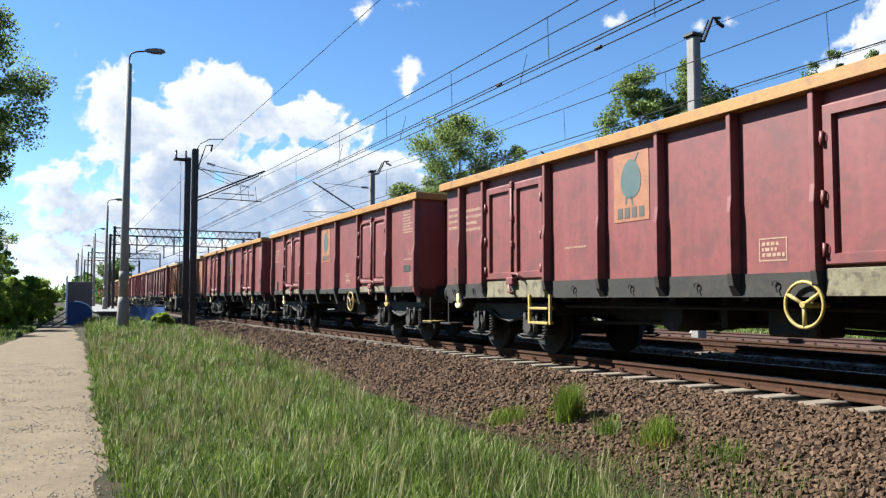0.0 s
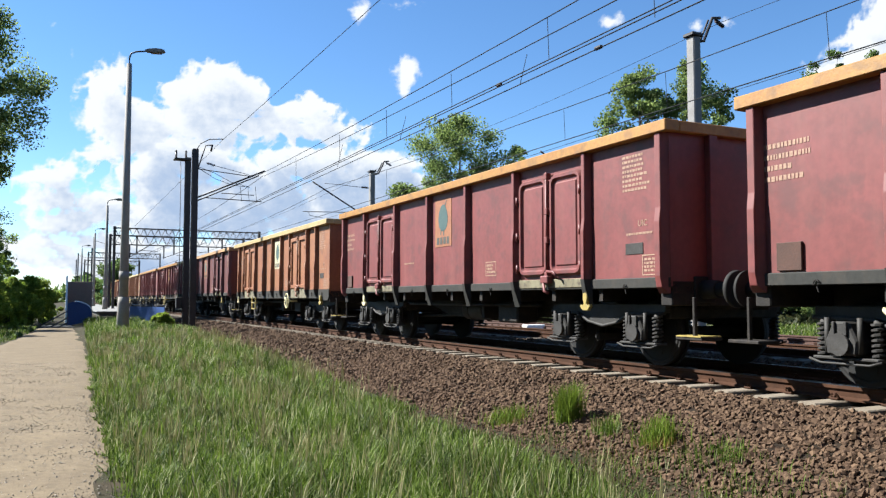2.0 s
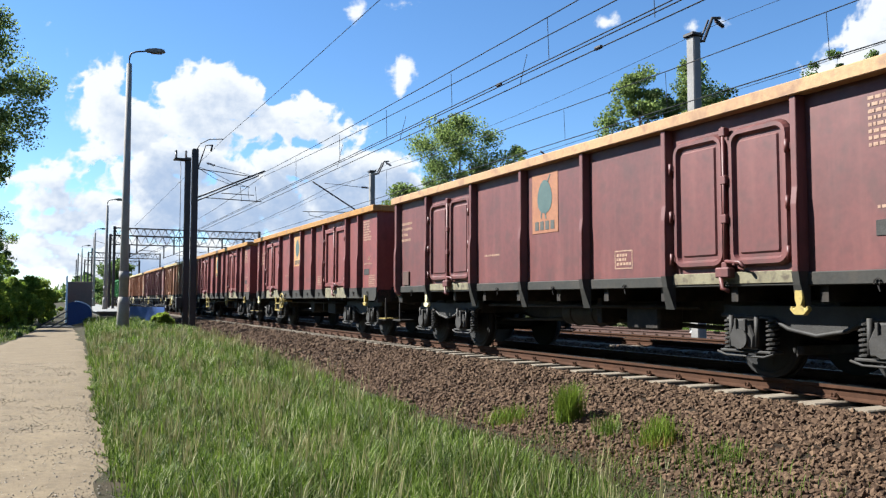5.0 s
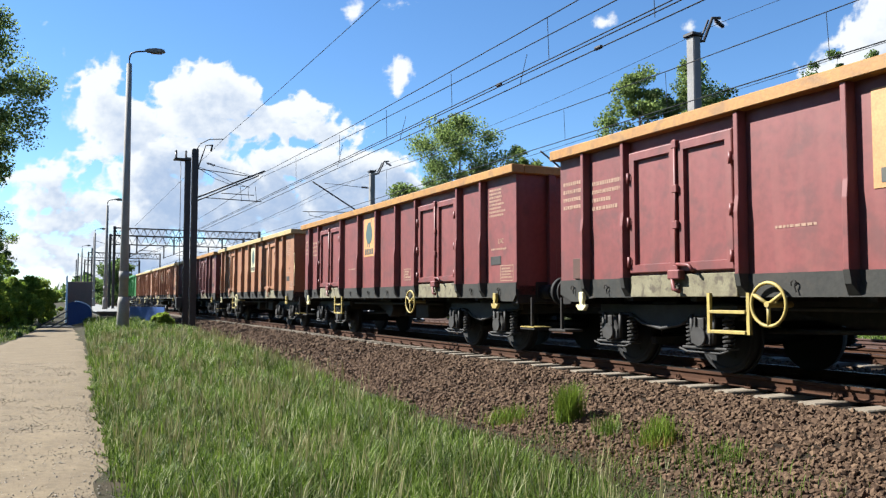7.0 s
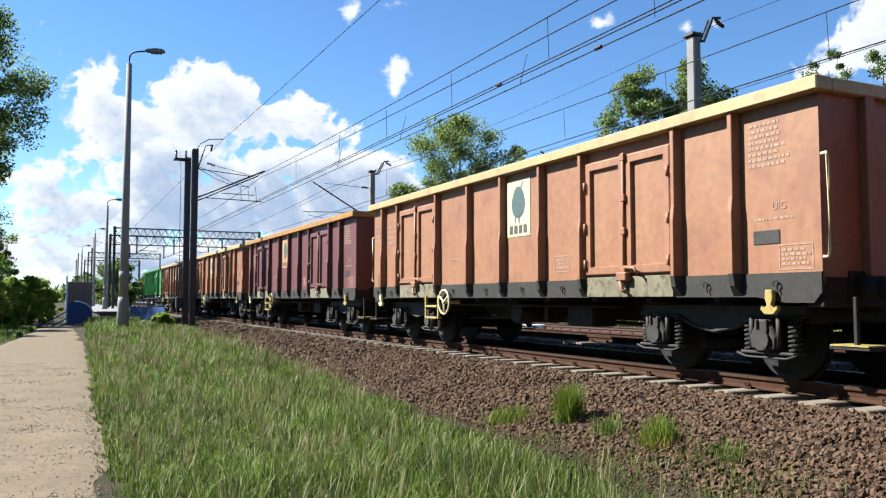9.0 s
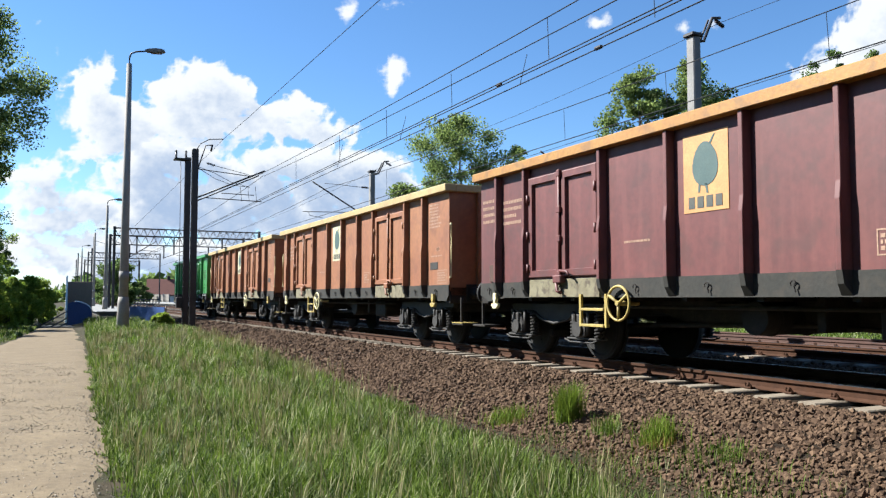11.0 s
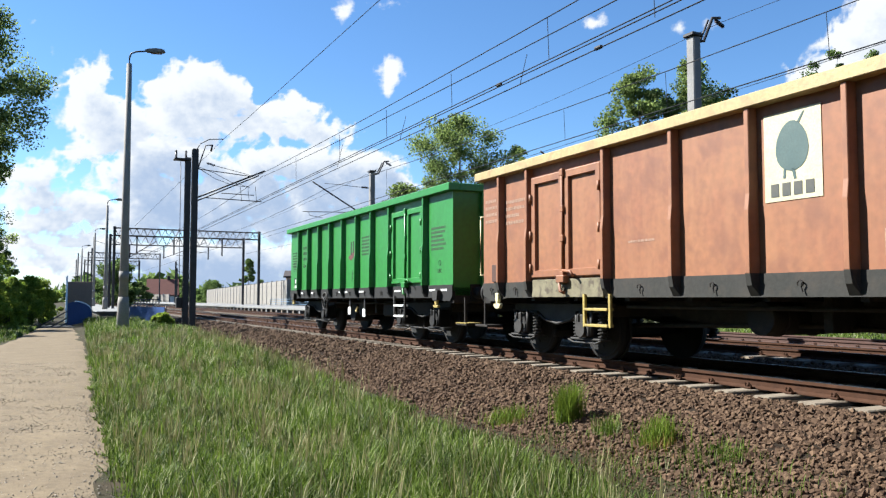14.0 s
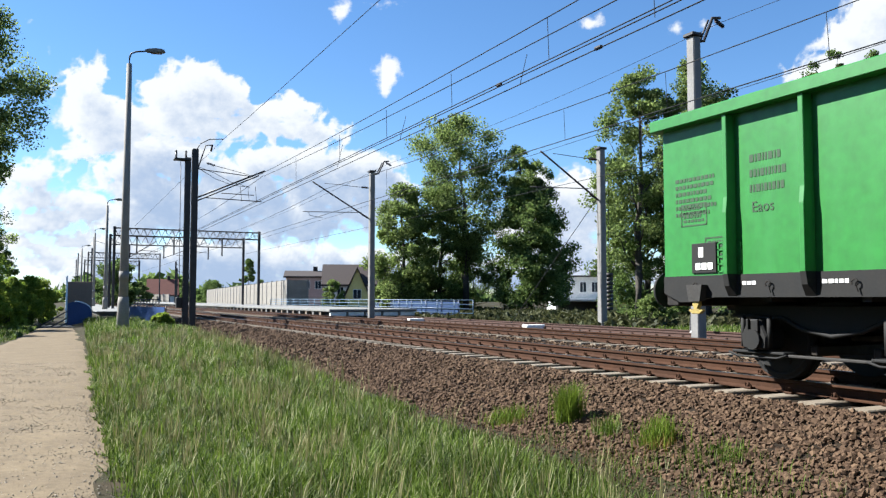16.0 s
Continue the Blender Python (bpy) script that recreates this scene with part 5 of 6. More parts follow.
part("weight_cable", tube(bmesh.new(), [(0.45, 0.1, 0.5), (0.45, 0.1, 6.4), (0.1, 0.05, 6.5)], 0.012, 5), WIRE, siding_mast)


def wire(name, label, pts, r=0.012):
    return tagged(part(name, tube(bmesh.new(), pts, r, 5), WIRE), label, "wire", "overhead wires")


def sag(x, y0, y1, z0, z1, dip, n=14):
    return [(x, y0 + (y1 - y0) * i / n, z0 + (z1 - z0) * i / n - dip * 4 * (i / n) * (1 - i / n)) for i in range(n + 1)]


wire("catenary_wire", "dark upper catenary wire over the main track", sag(0.05, -28, 37.7, 6.9, 6.72, 0.42))
wire("catenary_wire", "dark upper catenary wire over the main track", sag(0.35, -28, 37.7, 6.6, 6.72, 0.50))
wire("catenary_wire", "dark upper catenary wire over the main track", sag(0.3, 37.7, 82, 6.72, 6.7, 0.35))
for x, z in ((-0.06, 5.50), (0.06, 5.50), (0.10, 5.36)):
    wire("contact_wire", "thin contact wire over the main track", [(x, -40, z), (x, 37.7, z - 0.02), (x, 160, z)], 0.012)
wire("catenary_wire", "dark upper catenary wire over the second track", sag(4.7, -12, 41.7, 6.75, 6.9, 0.42))
wire("catenary_wire", "dark upper catenary wire over the second track", sag(4.7, 41.7, 82, 6.9, 6.7, 0.35))
wire("contact_wire", "thin contact wire over the second track", [(4.7, -40, 5.5), (4.7, 41.7, 5.5), (4.7, 160, 5.5)], 0.014)
wire("catenary_wire", "dark catenary wire over the siding", [(9.6, -10, 7.4), (9.6, 28, 7.0), (9.0, 82, 6.6)], 0.010)
wire("contact_wire", "thin contact wire over the siding", [(9.6, -10, 5.5), (9.5, 28, 5.42), (9.0, 82, 5.5)], 0.010)
wire("earth_wire", "thin earth wire on the far masts", sag(8.35, 16.7, 41.7, 8.75, 8.55, 0.25) + sag(8.35, 41.7, 82, 8.55, 7.9, 0.2)[1:], 0.008)
wire("earth_wire", "thin earth wire on the far masts", sag(8.35, -20, 16.7, 8.6, 8.75, 0.2), 0.008)
wire("feeder_wire", "thin feeder wire on the near masts", sag(-1.55, -25, 37.7, 8.35, 8.32, 0.22) + [(-1.6, 82, 7.9)], 0.010)
for x, ya, za, zb in ((0.02, 17.1, 6.33, 5.52), (0.02, 12.9, 6.38, 5.52), (0.3, 14.1, 6.02, 5.38), (0.05, 9.9, 6.45, 5.4), (0.02, 21.3, 6.36, 5.5), (0.3, 20.5, 6.05, 5.38), (0.05, 25.6, 6.42, 5.5), (0.3, 26.0, 6.2, 5.4), (0.05, 31.0, 6.52, 5.5), (4.7, 10.4, 6.40, 5.5), (4.7, 14.9, 6.38, 5.5), (4.7, 19.2, 6.38, 5.5), (4.7, 25.0, 6.45, 5.5), (4.7, 33.0, 6.6, 5.5)):
    wire("dropper_wire", "short vertical dropper between two wires", [(x, ya, za), (0.10 if x == 0.3 else x, ya - 0.05, zb - (0.02 if x == 0.3 else 0.0))], 0.007)
for x, y, z in ((0, 14.75, 5.5), (0.1, 11.4, 5.36), (0.1, 17.9, 5.36)):
    tagged(part("wire_clamp", box(bmesh.new(), x - 0.03, x + 0.03, y - 0.09, y + 0.09, z - 0.03, z + 0.03, 0.008), STEEL), "small dark clamp on the contact wire", "clamp", "wire clamps")


def gantry(y, x0, x1, ztop, depth, label, posts_z=-0.4, r=0.05):
    t = empty("signal_gantry", label, "gantry", "gantries", "", pose(0, y, 0))
    for x in (x0, x1):
        part("post", box(bmesh.new(), x - 0.12, x + 0.12, -0.12, 0.12, posts_z, ztop + 0.15, 0.02), STEEL, t)
    bm = bmesh.new()
    for s in (-0.22, 0.22):
        for z in (ztop, ztop - depth):
            tube(bm, [(x0, s, z), (x1, s, z)], r, 5)
        n = int((x1 - x0) / (depth * 0.9))
        for i in range(n):
            a, b = x0 + (x1 - x0) * i / n, x0 + (x1 - x0) * (i + 0.5) / n
            c = x0 + (x1 - x0) * (i + 1) / n
            tube(bm, [(a, s, ztop), (b, s, ztop - depth), (c, s, ztop)], r * 0.5, 4)
    part("girder", bm, STEEL, t)
    for x in (-1.4, 2.0, 6.6):
        part("drop_arm", box(bmesh.new(), x - 0.06, x + 0.06, -0.06, 0.06, 5.2, ztop - depth), STEEL, t)
    for x in (0.2, 4.8):
        bar("cantilever", [(x - 1.6 if x < 1 else x - 2.7, 0, 5.3), (x + 0.2, 0, 6.5)], 0.035, t)
        bar("registration_arm", [(x - 1.5, 0, 5.6), (x + 0.3, 0, 5.5)], 0.025, t)


gantry(82, -3.4, 10.3, 7.65, 0.70, "grey lattice gantry spanning all the tracks")
gantry(90, -3.3, 10.4, 7.5, 0.92, "grey lattice gantry spanning all the tracks")
gantry(170, -2.6, 10.6, 9.9, 1.0, "distant grey lattice gantry over the tracks", -0.4, 0.08)
gantry(186, -2.7, 8.2, 9.1, 1.0, "distant grey lattice gantry over the tracks", -0.4, 0.08)
for x, y, h in ((-3.7, 118, 9.2), (-3.4, 132, 8.6), (-4.6, 160, 9.2), (-4.4, 182, 9.0), (6.9, 118, 6.2), (10.0, 140, 6.0), (-3.2, 92.5, 7.6)):
    t = empty("catenary_mast", "distant dark steel mast beside the tracks", "mast", "masts", "", pose(x, y, 0))
    shaft(t, 0.20, h, 0.20, STEEL, -0.6, True)
    bar("bracket", [(0, 0, h - 0.4), (1.6, 0, h - 0.9)], 0.03, t)


def street_lamp(x, y, z, h, label, reach=1.25):
    t = empty("street_lamp", label, "street lamp", "platform lamps", "", pose(x, y, z))
    part("pole", tube(bmesh.new(), [(0, 0, -0.4), (0, 0, h * 0.5), (0, 0, h)], 0.185, 14, 0.10), LAMPPOST, t, "spun concrete pole")
    part("base_sleeve", tube(bmesh.new(), [(0, 0, -0.4), (0, 0, 1.1), (0, 0, 1.35)], 0.24, 14, 0.19), LAMPPOST, t)
    part("band", tube(bmesh.new(), [(0, 0, 2.0), (0, 0, 2.35)], 0.185, 14), CONCRETE, t, "pale painted band")
    part("arm", tube(bmesh.new(), [(0, 0, h - 0.1), (0, 0, h + 0.25), (0.06, -0.02, h + 0.42), (0.25, -0.08, h + 0.50), (0.6, -0.2, h + 0.53)], 0.035, 8), STEEL, t, "bent steel arm")
    bm = bmesh.new()
    prof_l = [(0, 0.03), (0.12, 0.075), (0.42, 0.11), (0.68, 0.09), (0.78, 0.03), (0.76, -0.045), (0.40, -0.075), (0.05, -0.04)]
    prism(bm, prof_l, "y", -0.12, 0.12)
    bmesh.ops.bevel(bm, geom=bm.edges[:], offset=0.028, segments=2, affect="EDGES")
    part("lamp_head", bm, PAVING, t, "grey lamp head", pose(0.55, -0.18, h + 0.54, 0, 0, -18))
    part("lamp_glass", box(bmesh.new(), 0.22, 0.66, -0.09, 0.09, -0.10, -0.06, 0.02), GLASS, t, "", pose(0.55, -0.18, h + 0.54, 0, 0, -18))


street_lamp(-6.0, 33.6, -0.35, 10.55, "tall concrete street lamp with one grey lamp head")
street_lamp(-4.35, 77, -0.3, 9.5, "concrete street lamp on the platform")
street_lamp(-3.95, 110, -0.3, 9.5, "concrete street lamp farther along the platform")
street_lamp(-4.45, 144, -0.3, 9.4, "concrete street lamp farther along the platform")


# ================= platform, underpass, fences =================
def platform():
    t = empty("platform_far", "pale paved station platform beside the second track", "platform", "", "structure", pose(0, 0, 0))
    part("deck", box(bmesh.new(), 6.75, 12.6, 47.4, 190, 0.14, 0.30, 0.02), PAVING, t, "pale paved deck")
    # darker core, set back from the deck's edge
    part("core", box(bmesh.new(), 7.05, 12.3, 47.8, 190, -0.4, 0.138), DARKWALL, t, "dark support wall")
    for i in range(5):
        x = 6.85 + i * 1.15
        part("end_block", box(bmesh.new(), x, x + 1.0, 47.45, 47.75, -0.12, 0.13, 0.02), PLASTER, t, "white edge block")
    for i in range(48):
        y = 49.5 + i * 1.6
        part("support", box(bmesh.new(), 6.80, 7.04, y - 0.16, y + 0.16, -0.4, 0.136), PAVING if i % 2 else SLEEPER, t)


platform()


def railing(name, pts, height, posts, bars, mat, label, panel=None):
    t = empty(name, label, "railing", "railings")
    a, b = Vector(pts[0]), Vector(pts[1])
    for i in range(posts + 1):
        p = a.lerp(b, i / posts)
        part("post", tube(bmesh.new(), [p, p + Vector((0, 0, height))], 0.03, 6), mat, t)
    for k in range(bars):
        z = Vector((0, 0, height * (k + 1) / bars))
        part("rail", tube(bmesh.new(), [a + z, b + z], 0.028, 6), mat, t)
    if panel:
        d = (b - a)
        n = Vector((d.y, -d.x, 0)).normalized() * 0.05
        bm = bmesh.new()
        q = [a + n + Vector((0, 0, 0.05)), b + n + Vector((0, 0, 0.05)), b + n + Vector((0, 0, height * 0.92)), a + n + Vector((0, 0, height * 0.92))]
        f = bm.faces.new([bm.verts.new(v) for v in q])
        r = bmesh.ops.extrude_face_region(bm, geom=[f])
        bmesh.ops.translate(bm, vec=n * 0.6, verts=[v for v in r["geom"] if isinstance(v, bmesh.types.BMVert)])
        part("panel", bm, panel, t, "dark blue panel")
    return t


railing("railing", ((13.0, 40.5, -0.15), (13.0, 88.0, -0.1)), 1.02, 20, 4, BLUE_RAIL, "light blue steel railing along the far platform")
railing("railing", ((13.6, 43.5, -0.15), (14.6, 60.0, -0.1)), 1.0, 6, 2, BLUE_SHADED, "blue railing with solid panels behind the platform", BLUE_SHADED)
railing("railing", ((-4.55, 48.0, -0.45), (-3.35, 42.5, -0.45)), 1.05, 4, 3, STEEL, "blue panelled railing round the underpass stairs", BLUE)
railing("railing", ((-4.0, 52.0, -0.2), (-2.85, 50.0, -0.2)), 1.1, 8, 2, STEEL, "dark steel railing at the platform end")


def underpass():
    t = empty("underpass_entrance", "brown grey wall with blue side panels over the underpass stairs", "underpass entrance", "", "", pose(0, 0, 0))
    part("screen_wall", box(bmesh.new(), -7.62, -6.15, 58.0, 58.25, -0.6, 2.05, 0.02), SCREEN, t, "brown grey screen wall")
    part("end_fin", prism(bmesh.new(), [(57.0, -0.6), (58.3, -0.6), (58.3, 2.42), (57.9, 2.42), (57.0, 0.2)], "x", -7.74, -7.63), WHITE, t, "white edged fin")
    pts = [(-7.68, -0.62), (-6.36, -0.62), (-6.36, 0.06)] + [(-6.36 - 0.95 * (1 - math.cos(a)), 0.06 + 0.70 * math.sin(a)) for a in np.linspace(0.2, math.pi / 2, 7)] + [(-7.35, 0.78), (-7.68, 0.66)]
    part("side_panel", prism(bmesh.new(), pts, "y", 52.0, 52.12), BLUE, t, "blue curved side panel")
    part("capping", tube(bmesh.new(), [(u, 52.06, v + 0.02) for u, v in pts[3:10]], 0.05, 6), WHITE, t, "white rounded capping")
    for (xa, za, xb, zb) in ((-9.0, -0.50, -7.72, 0.22), (-8.55, -0.62, -7.66, -0.12), (-8.2, -0.66, -7.66, -0.40)):
        part("handrail", tube(bmesh.new(), [(xa, 49.4, za), (xb, 50.6, zb)], 0.035, 7), STEEL, t, "sloping steel handrail")
    part("stair_well", box(bmesh.new(), -9.0, -6.4, 48.3, 51.9, -1.2, -0.60), DARKWALL, t, "dark stairwell walls")
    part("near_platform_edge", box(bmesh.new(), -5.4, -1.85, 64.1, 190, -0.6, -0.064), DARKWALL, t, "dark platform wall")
    part("near_platform_deck", box(bmesh.new(), -5.6, -1.75, 64, 190, -0.06, 0.02, 0.02), PAVING, t, "paved platform deck")


underpass()


def concrete_fence(a, b, n, h, label):
    t = empty("concrete_fence", label, "fence", "fences")
    a, b = Vector(a), Vector(b)
    d = (b - a) / n
    ang = math.degrees(math.atan2(d.y, d.x))
    bm = bmesh.new()
    w = d.length
    edge = [(0.05, 0.0)]
    for k in range(6):
        edge += [(0.05, h * (k + 1) / 6 - 0.03), (0.02, h * (k + 1) / 6 - 0.02), (0.02, h * (k + 1) / 6 - 0.005), (0.05, h * (k + 1) / 6)]
    prism(bm, edge + [(-u, v) for u, v in edge[::-1]], "x", 0.1, w - 0.1)
    pm = mesh("panel", bm)
    qm = mesh("post", box(bmesh.new(), -0.1, 0.1, -0.11, 0.11, 0, h + 0.08, 0.015))
    for i in range(n):
        part("panel", pm, FENCE, t, "", Matrix.Translation(a + d * i) @ pose(0, 0, 0, 0, 0, ang))
    for i in range(n + 1):
        part("post", qm, CONCRETE, t, "", Matrix.Translation(a + d * i) @ pose(0, 0, 0, 0, 0, ang))


concrete_fence((14.1, 85.0, -0.1), (16.6, 150.0, -0.5), 24, 3.05, "tall beige ribbed concrete panel fence along the platform")
concrete_fence((14.1, 85.0, -0.1), (16.2, 84.6, -0.1), 1, 3.05, "beige ribbed concrete panel fence at the corner")
concrete_fence((3.4, 215.0, -0.5), (13.5, 178.0, -0.5), 14, 2.4, "beige concrete panel fence beyond the gantries")


# ================= houses =================
def window(parent, x0, x1, y, z0, z1):
    w = part("window", box(bmesh.new(), x0 - 0.06, x1 + 0.06, y - 0.03, y + 0.05, z0 - 0.06, z1 + 0.06, 0.01), WHITE, parent, "white window frame")
    m = (x0 + x1) / 2
    for a, b in ((x0, m - 0.03), (m + 0.03, x1)):
        part("pane", box(bmesh.new(), a, b, y - 0.045, y - 0.031, z0, z1), GLASS, w, "dark glass pane")


def house(m, w, d, eaves, ridge, wall, roof, label, windows, chimney=True, gable_front=False):
    t = empty("house", label, "house", "houses", "", m)
    part("wall", box(bmesh.new(), -w / 2, w / 2, 0, d, -0.6, eaves), wall, t)
    o = 0.4
    if gable_front:
        part("gable", prism(bmesh.new(), [(-w / 2, eaves), (w / 2, eaves), (0, ridge - 0.25)], "y", 0.0, 0.25), wall, t)
        for s in (-1, 1):
            part("roof", prism(bmesh.new(), [(0, ridge), (0, ridge - 0.22), (s * (w / 2 + o), eaves - 0.42), (s * (w / 2 + o), eaves - 0.18)], "y", -o, d + o), roof, t)
    else:
        for s in (-1, 1):
            y0 = -o if s < 0 else d + o
            part("roof", prism(bmesh.new(), [(d / 2, ridge), (d / 2, ridge - 0.22), (y0, eaves - 0.25), (y0, eaves)], "x", -w / 2 - o, w / 2 + o), roof, t)
        for s in (-1, 1):
            part("gable", prism(bmesh.new(), [(0.02, eaves), (d - 0.02, eaves), (d / 2, ridge - 0.3)], "x", s * (w / 2 - 0.25), s * w / 2), wall, t)
    if chimney:
        part("chimney", box(bmesh.new(), w * 0.15, w * 0.15 + 0.7, d / 2 - 0.3, d / 2 + 0.4, ridge - 1.0, ridge + 0.7, 0.02), ROOF, t)
    for x0, x1, z0, z1 in windows:
        window(t, x0, x1, 0.0, z0, z1)


house(pose(28.6, 103.5, 0, 0, 0, -20), 3.6, 7, 0.8, 5.3, PLASTER_YELLOW, ROOF, "house with a steep brown roof and a yellow gable", ((-0.5, 0.5, 1.0, 2.2),), False, True)
house(pose(30.2, 108.5, 0, 0, 0, -20), 9.0, 8, 3.0, 6.0, PLASTER, ROOF, "long house with a dark brown tiled roof", ((-4.0, -3.2, 1.4, 2.6), (-2.6, -1.8, 1.4, 2.6)))
house(pose(28.2, 126.5, 0, 0, 0, -18), 6.5, 7, 4.6, 5.6, PLASTER_PINK, ROOF, "pale brick house with a low dark roof", ((-2.4, -1.5, 2.6, 3.8), (-0.4, 0.5, 2.6, 3.8), (1.4, 2.3, 2.6, 3.8)))
house(pose(14.7, 199.0, 0, 0, 0, -5), 6.5, 8, 1.9, 5.7, PLASTER, ROOF_RED, "distant house with a red tiled roof", ((-1.5, -0.5, 0.4, 1.4),))


def villa():
    t = empty("flat_roofed_house", "white flat roofed house with a canopy and yellow wall", "house", "houses", "", pose(35.6, 61.6, 0, 0, 0, -26))
    part("wall", box(bmesh.new(), -2.4, 4.2, 0.6, 7.0, -0.6, 3.0), PLASTER, t)
    part("roof", box(bmesh.new(), -2.6, 4.4, 0.4, 7.2, 3.0, 3.15, 0.02), DARKWALL, t)
    part("canopy", box(bmesh.new(), -3.0, 4.4, -1.4, 0.6, 0.75, 0.98, 0.03), PLASTER, t, "white canopy")
    part("yellow_wall", box(bmesh.new(), 1.6, 4.2, -0.9, 0.58, -0.6, 0.74), PLASTER_YELLOW, t, "yellow plaster wall")
    part("garage_door", box(bmesh.new(), -2.2, 1.4, 0.5, 0.59, -0.5, 0.7), DARKWALL, t, "dark garage opening")
    part("chimney", box(bmesh.new(), 1.2, 2.2, 2.5, 3.1, 3.1, 3.7, 0.02), ROOF, t)
    for x in (-1.6, -0.1, 1.0, 2.4):
        window(t, x, x + 0.55, 0.6, 1.6, 2.5)


villa()


# small things beside the tracks
for x, y, w in ((8.72, 27.3, 0.85), (8.6, 38.6, 0.8), (10.1, 19.7, 0.35)):
    tagged(part("concrete_block", box(bmesh.new(), x - w / 2, x + w / 2, y - 0.2, y + 0.2, -0.35, -0.08, 0.02), PLASTER), "whitewashed concrete block lying beside the siding", "concrete block", "blocks")
t = empty("marker_post", "grey steel marker post on a white foot", "marker post", "", "", pose(10.1, 19.9, -0.2))
part("post", prism(bmesh.new(), [(-0.09, 0.75), (0.09, 0.75), (0.16, 0.12), (0.08, 0.12), (0.0, 0.55), (-0.08, 0.12), (-0.16, 0.12)], "y", -0.03, 0.03), STEEL, t)
part("board", box(bmesh.new(), -0.13, 0.13, -0.05, -0.031, 0.55, 1.0, 0.01), PLASTER, t, "pale board")


def undergrowth():
    """Low weeds and brambles beyond the siding."""
    g = np.random.default_rng(97)
    n = 30000
    x, y = g.uniform(12.2, 24, n), g.uniform(26, 62, n)
    h = 0.55 + 0.45 * np.sin(x * 1.3 + y * 0.7) * np.sin(y * 0.45) + 0.04 * (x - 12)
    p = np.stack([x, y, -0.30 + np.maximum(h, 0.15) * 0.45 * g.uniform(0, 1, n)], -1)
    d1, d2 = g.normal(0, 1, (n, 3)), g.normal(0, 1, (n, 3))
    k = g.uniform(0.05, 0.13, n)[:, None]
    V = np.stack([p - d1 * k, p + d2 * k * 0.6, p + d1 * k, p - d2 * k * 0.6], 1).reshape(-1, 3)
    return tagged(soup("undergrowth", V, np.arange(4 * n).reshape(n, 4), BRAMBLE), "dark brownish weeds and brambles beyond the siding", "undergrowth", kind="stuff")


undergrowth()


# ================= grass =================
def blades(name, label, x, y, z, h, w, bend, mat, seed, head=False, a=None):
    """Bent blades, three quads and a tip each, all in one mesh."""
    g = np.random.default_rng(seed)
    n = len(x)
    a = g.uniform(0, 2 * np.pi, n) if a is None else a + g.normal(0, 0.7, n)
    dx, dy = np.cos(a), np.sin(a)
    px, py = -dy, dx
    V = []
    for f, ww in ((0.0, 1.0), (0.4, 0.85), (0.75, 0.55 if not head else 1.6)):
        r = bend * h * f ** 1.8
        cz = z + h * f * (1 - 0.25 * bend * f)
        for s in (-1, 1):
            V.append(np.stack([x + dx * r + s * px * w * ww, y + dy * r + s * py * w * ww, cz], -1))
    r = bend * h
    V.append(np.stack([x + dx * r, y + dy * r, z + h * (1 - 0.25 * bend)], -1))
    V = np.stack(V, 1)
    base = 7 * np.arange(n)[:, None]
    tri = np.concatenate([base + np.array(t)[None] for t in ((0, 1, 3), (0, 3, 2), (2, 3, 5), (2, 5, 4), (4, 5, 6))])
    return tagged(soup(name, V.reshape(-1, 3), tri, mat), label, "grass", kind="stuff")


def spread(n, y0, y1, x0, x1, seed, fn):
    g = np.random.default_rng(seed)
    per = 16
    cx, cy = np.repeat(g.uniform(x0, x1, n // per), per), np.repeat(g.uniform(y0, y1, n // per), per)
    ox, oy = g.normal(0, 0.05, len(cx)), g.normal(0, 0.05, len(cx))
    x, y = cx + ox, cy + oy
    keep = np.array([g.uniform() < fn(a, b) for a, b in zip(x, y)])
    x, y = x[keep], y[keep]
    return x, y, np.array([ground_z(a, b) for a, b in zip(x, y)]), np.arctan2(oy, ox)[keep], np.repeat(g.uniform(0.55, 1.35, n // per), per)[keep]


def verge(x, y):
    """How thickly grass grows between the footpath and the ballast."""
    r = path_right(y)
    a = min(1, max(0, (x - r + 0.08) / 0.25))
    toe = np.interp(y, [3, 6, 10, 15, 22, 38], [-4.3, -3.9, -3.75, -3.45, -3.2, -2.6]) + 0.45 * wave(x, y, 0.8)
    b = min(1, max(0, (toe - x) / 0.8 + 0.15))
    bare = np.interp(x, [-6.4, -4.2], [0.0, 0.65]) * np.interp(y, [5, 10, 20], [1, 0.8, 0.2]) * (0.5 + 0.9 * wave(x, y, 0.9))
    return a * b * max(0.06, 1 - max(0, bare))


for i, (n, ya, yb, hh, ww) in enumerate(((52000, 3.2, 7.5, 0.20, 0.0040), (62000, 7.5, 13, 0.21, 0.0050), (56000, 13, 22, 0.23, 0.007), (50000, 22, 36, 0.26, 0.008), (26000, 36, 52, 0.28, 0.012))):
    x, y, z, out, size = spread(n, ya, yb, -8.3, -2.6, 100 + i, verge)
    g = np.random.default_rng(200 + i)
    tall = np.array([0.75 + 0.5 * wave(a, b, 0.7) for a, b in zip(x, y)]) * np.interp(x, [-8.3, -7.6, -5, -3.6], [0.5, 0.9, 1.0, 0.6])
    blades("grass", "green meadow grass growing between the footpath and the ballast", x, y, z, hh * 1.25 * g.uniform(0.45, 1.4, len(x)) * tall * size, ww * g.uniform(0.6, 1.5, len(x)), g.uniform(0.08, 0.9, len(x)), GRASS, 300 + i, False, out)
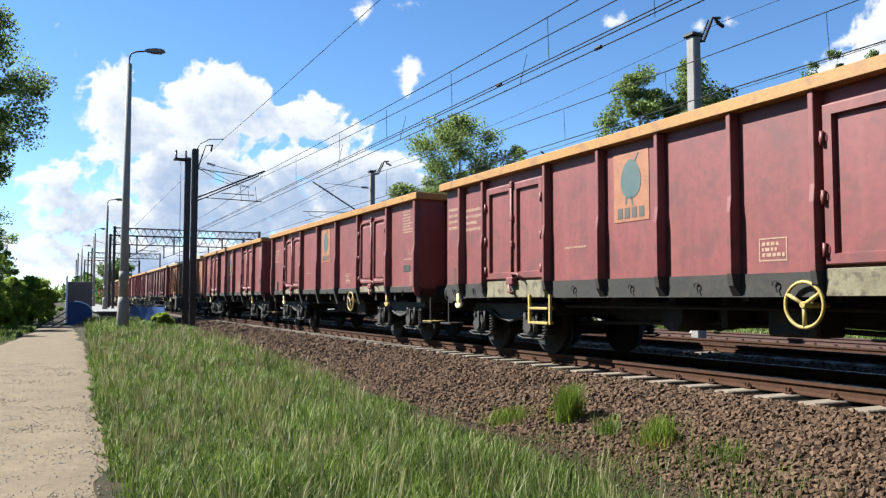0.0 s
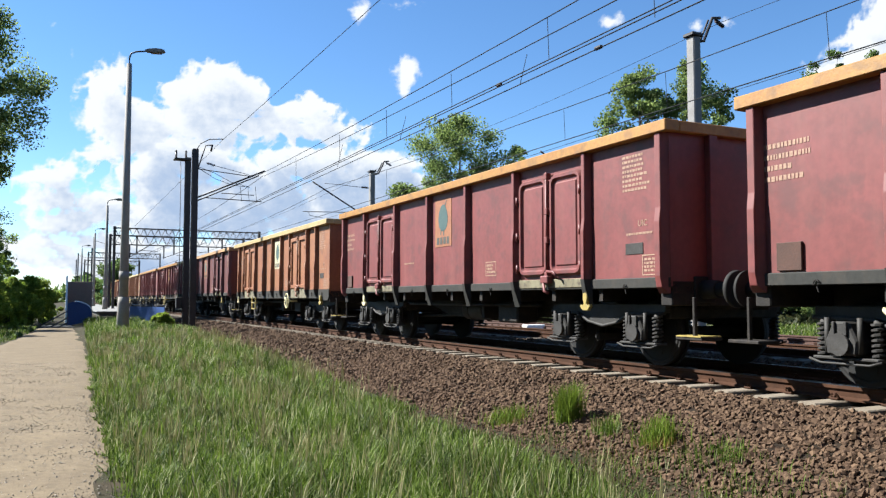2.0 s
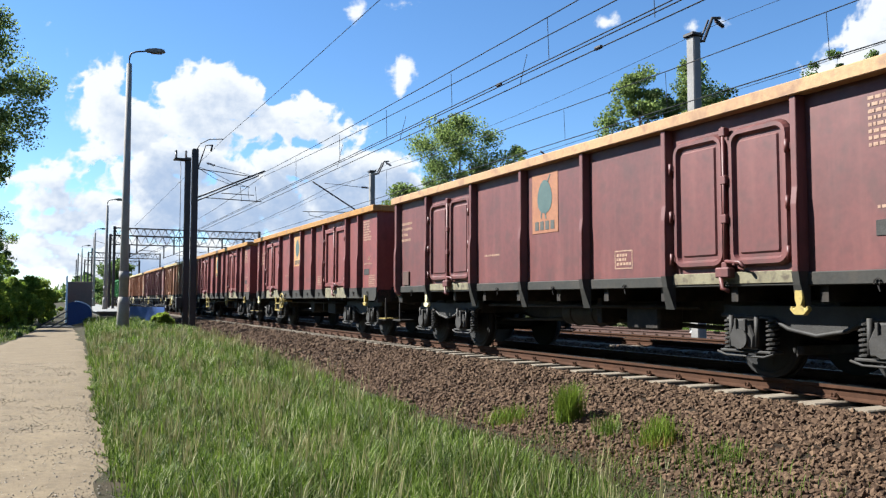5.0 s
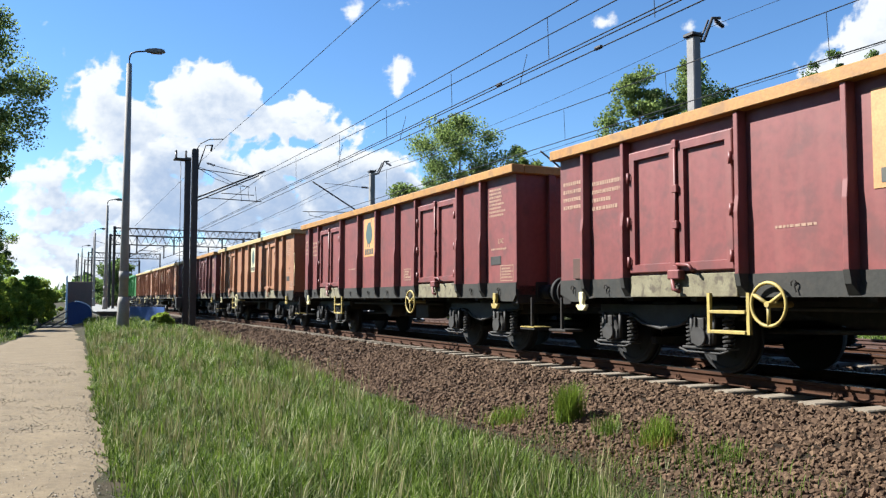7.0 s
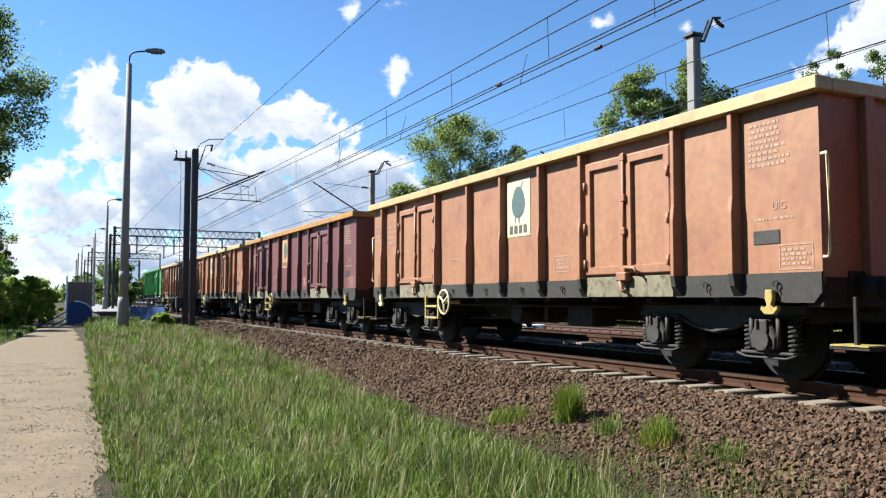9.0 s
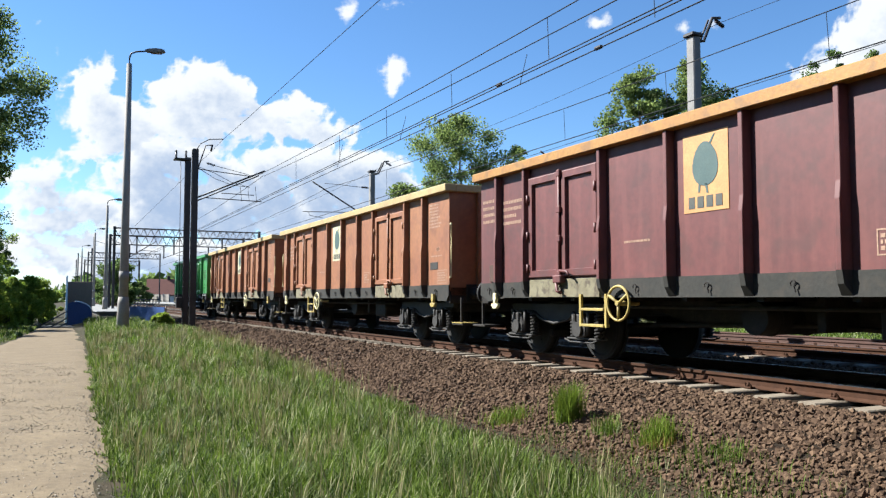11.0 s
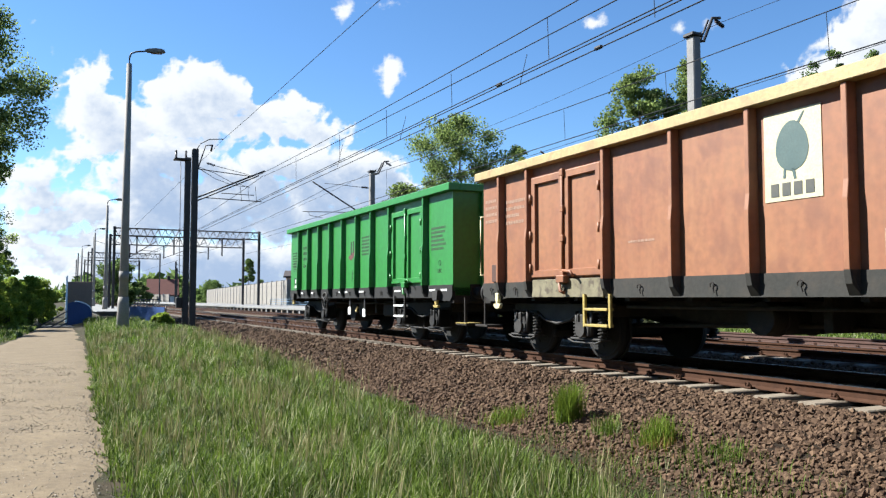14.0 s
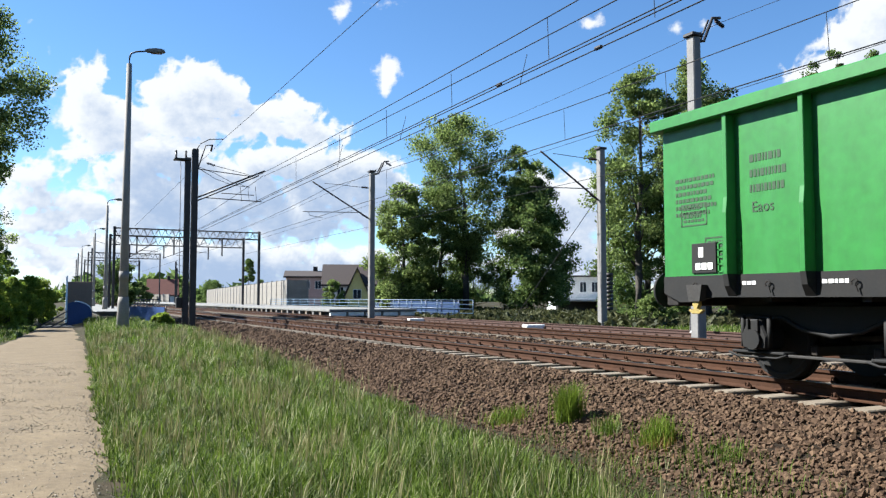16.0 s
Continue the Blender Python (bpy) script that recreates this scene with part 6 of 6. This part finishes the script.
x, y, z, out, size = spread(16000, -7, 3.2, -8.3, -2.6, 128, verge)
g = np.random.default_rng(129)
blades("grass", "green meadow grass growing between the footpath and the ballast", x, y, z, 0.2 * g.uniform(0.45, 1.4, len(x)) * size, 0.006 * g.uniform(0.6, 1.5, len(x)), g.uniform(0.15, 1.1, len(x)), GRASS, 127, False, out)
x, y, z, out, size = spread(6500, 3.2, 30, -8.0, -3.2, 130, verge)
g = np.random.default_rng(131)
blades("grass_stems", "pale dry grass stems with seed heads", x, y, z, g.uniform(0.24, 0.5, len(x)), 0.0016 + 0.00014 * y, g.uniform(0.05, 0.35, len(x)), STEM, 132, True)
left = lambda x, y: 1.0 if x < path_left(y) - 0.05 + 0.15 * wave(x, y, 2) else 0.0
for i, (n, ya, yb, x0, hh, ww) in enumerate(((12000, -7, 22, -14.5, 0.14, 0.008), (9000, 22, 34, -13.5, 0.14, 0.007), (12000, 34, 50, -14.0, 0.18, 0.011))):
    x, y, z, out, size = spread(n, ya, yb, x0, -9.0, 140 + i, left)
    g = np.random.default_rng(150 + i)
    blades("grass", "short green grass along the outer edge of the footpath", x, y, z, hh * g.uniform(0.4, 1.5, len(x)), ww * g.uniform(0.6, 1.3, len(x)), g.uniform(0.1, 0.7, len(x)), GRASS, 160 + i)
g = np.random.default_rng(166)
x, y = g.uniform(11.9, 30, 26000), g.uniform(5, 27, 26000)
blades("grass", "short green grass beyond the siding", x, y, np.array([ground_z(a, b) for a, b in zip(x, y)]) - 0.01, g.uniform(0.08, 0.26, 26000), g.uniform(0.008, 0.02, 26000), g.uniform(0.1, 0.8, 26000), GRASS, 167)
# tufts on the ballast
for i, (tx, ty, n, r, hh, mat) in enumerate(((-2.90, 8.05, 300, 0.08, 0.46, TUFT), (-3.25, 8.9, 190, 0.17, 0.2, TUFT), (-3.0, 7.2, 90, 0.10, 0.24, GRASS), (-2.92, 6.45, 170, 0.11, 0.30, TUFT), (-2.98, 6.35, 60, 0.10, 0.16, DRY), (-3.2, 8.75, 40, 0.15, 0.12, DRY), (-3.5, 7.7, 70, 0.25, 0.16, GRASS), (-3.2, 5.8, 90, 0.30, 0.18, GRASS), (-2.9, 5.5, 60, 0.12, 0.2, GRASS), (-3.6, 6.4, 110, 0.35, 0.16, GRASS), (-3.5, 6.6, 60, 0.4, 0.12, DRY), (-3.4, 4.9, 120, 0.35, 0.18, GRASS))):
    g = np.random.default_rng(170 + i)
    n = int(n * 2.6)
    x, y = tx + g.normal(0, r * 0.8, n), ty + g.normal(0, r * 0.9, n)
    blades("grass_tuft", "dry straw coloured grass tuft rooted in the ballast" if mat is DRY else "bright green tuft of grass rooted in the ballast", x, y, bed_z(x, y) - 0.02, hh * g.uniform(0.4, 1.2, n), 0.0042 * g.uniform(0.6, 1.3, n), g.uniform(0.05, 0.5, n), mat, 180 + i)
# low weeds along the edge of the path
g = np.random.default_rng(190)
y = np.repeat(g.uniform(3.4, 24, 260), 14) + g.normal(0, 0.035, 3640)
x = np.array([path_right(v) for v in y]) + np.repeat(g.normal(0.02, 0.07, 260), 14) + g.normal(0, 0.03, 3640)
blades("edge_weeds", "low dark green weeds along the edge of the footpath", x, y, np.full(3640, -0.635), g.uniform(0.03, 0.11, 3640), 0.006 * g.uniform(0.6, 1.5, 3640), g.uniform(0.6, 1.4, 3640), GRASS, 191)
# loose stones on the path and in the bare ground
stones("path_pebbles", 5000, (-10.3, -7.95), (3.5, 22.0), 0.009, PEBBLE, lambda x, y: np.full(len(x), -0.615), "pale loose pebbles scattered on the footpath", 50)
stones("path_pebbles", 9000, (-10.3, -7.95), (3.5, 16.0), 0.006, GRIT, lambda x, y: np.full(len(x), -0.617), "small grey brown grit on the footpath", 52)
stones("loose_stones", 6500, (-5.2, -3.3), (3.6, 12.0), 0.016, STONE, lambda x, y: np.array([ground_z(a, b) for a, b in zip(x, y)]), "small brown stones on the bare ground", 51)


# ================= motion of things =================
def run(t):
    """How far the train has rolled after t seconds."""
    return 11.01737 * t - 0.0562341 * t ** 2 - 0.0004669 * t ** 3


def motions():
    times = [i * 0.5 for i in range(33)]
    for i, w in enumerate(WAGONS):
        tail = 14.0433 * (i + 1) + 0.3138 - (0.834 if i == 11 else 0.0) 
        walk(w, [(t, pose(0, tail - run(t), 0)) for t in times])
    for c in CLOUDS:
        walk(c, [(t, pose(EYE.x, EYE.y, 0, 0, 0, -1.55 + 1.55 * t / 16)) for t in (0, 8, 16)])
    ticks = [i / FPS for i in range(0, 481)]
    for ws, y in WHEELSETS:
        walk(ws, [(t, pose(0, y, 0.46, math.degrees(run(t) / 0.46), 0, 0)) for t in ticks])


motions()
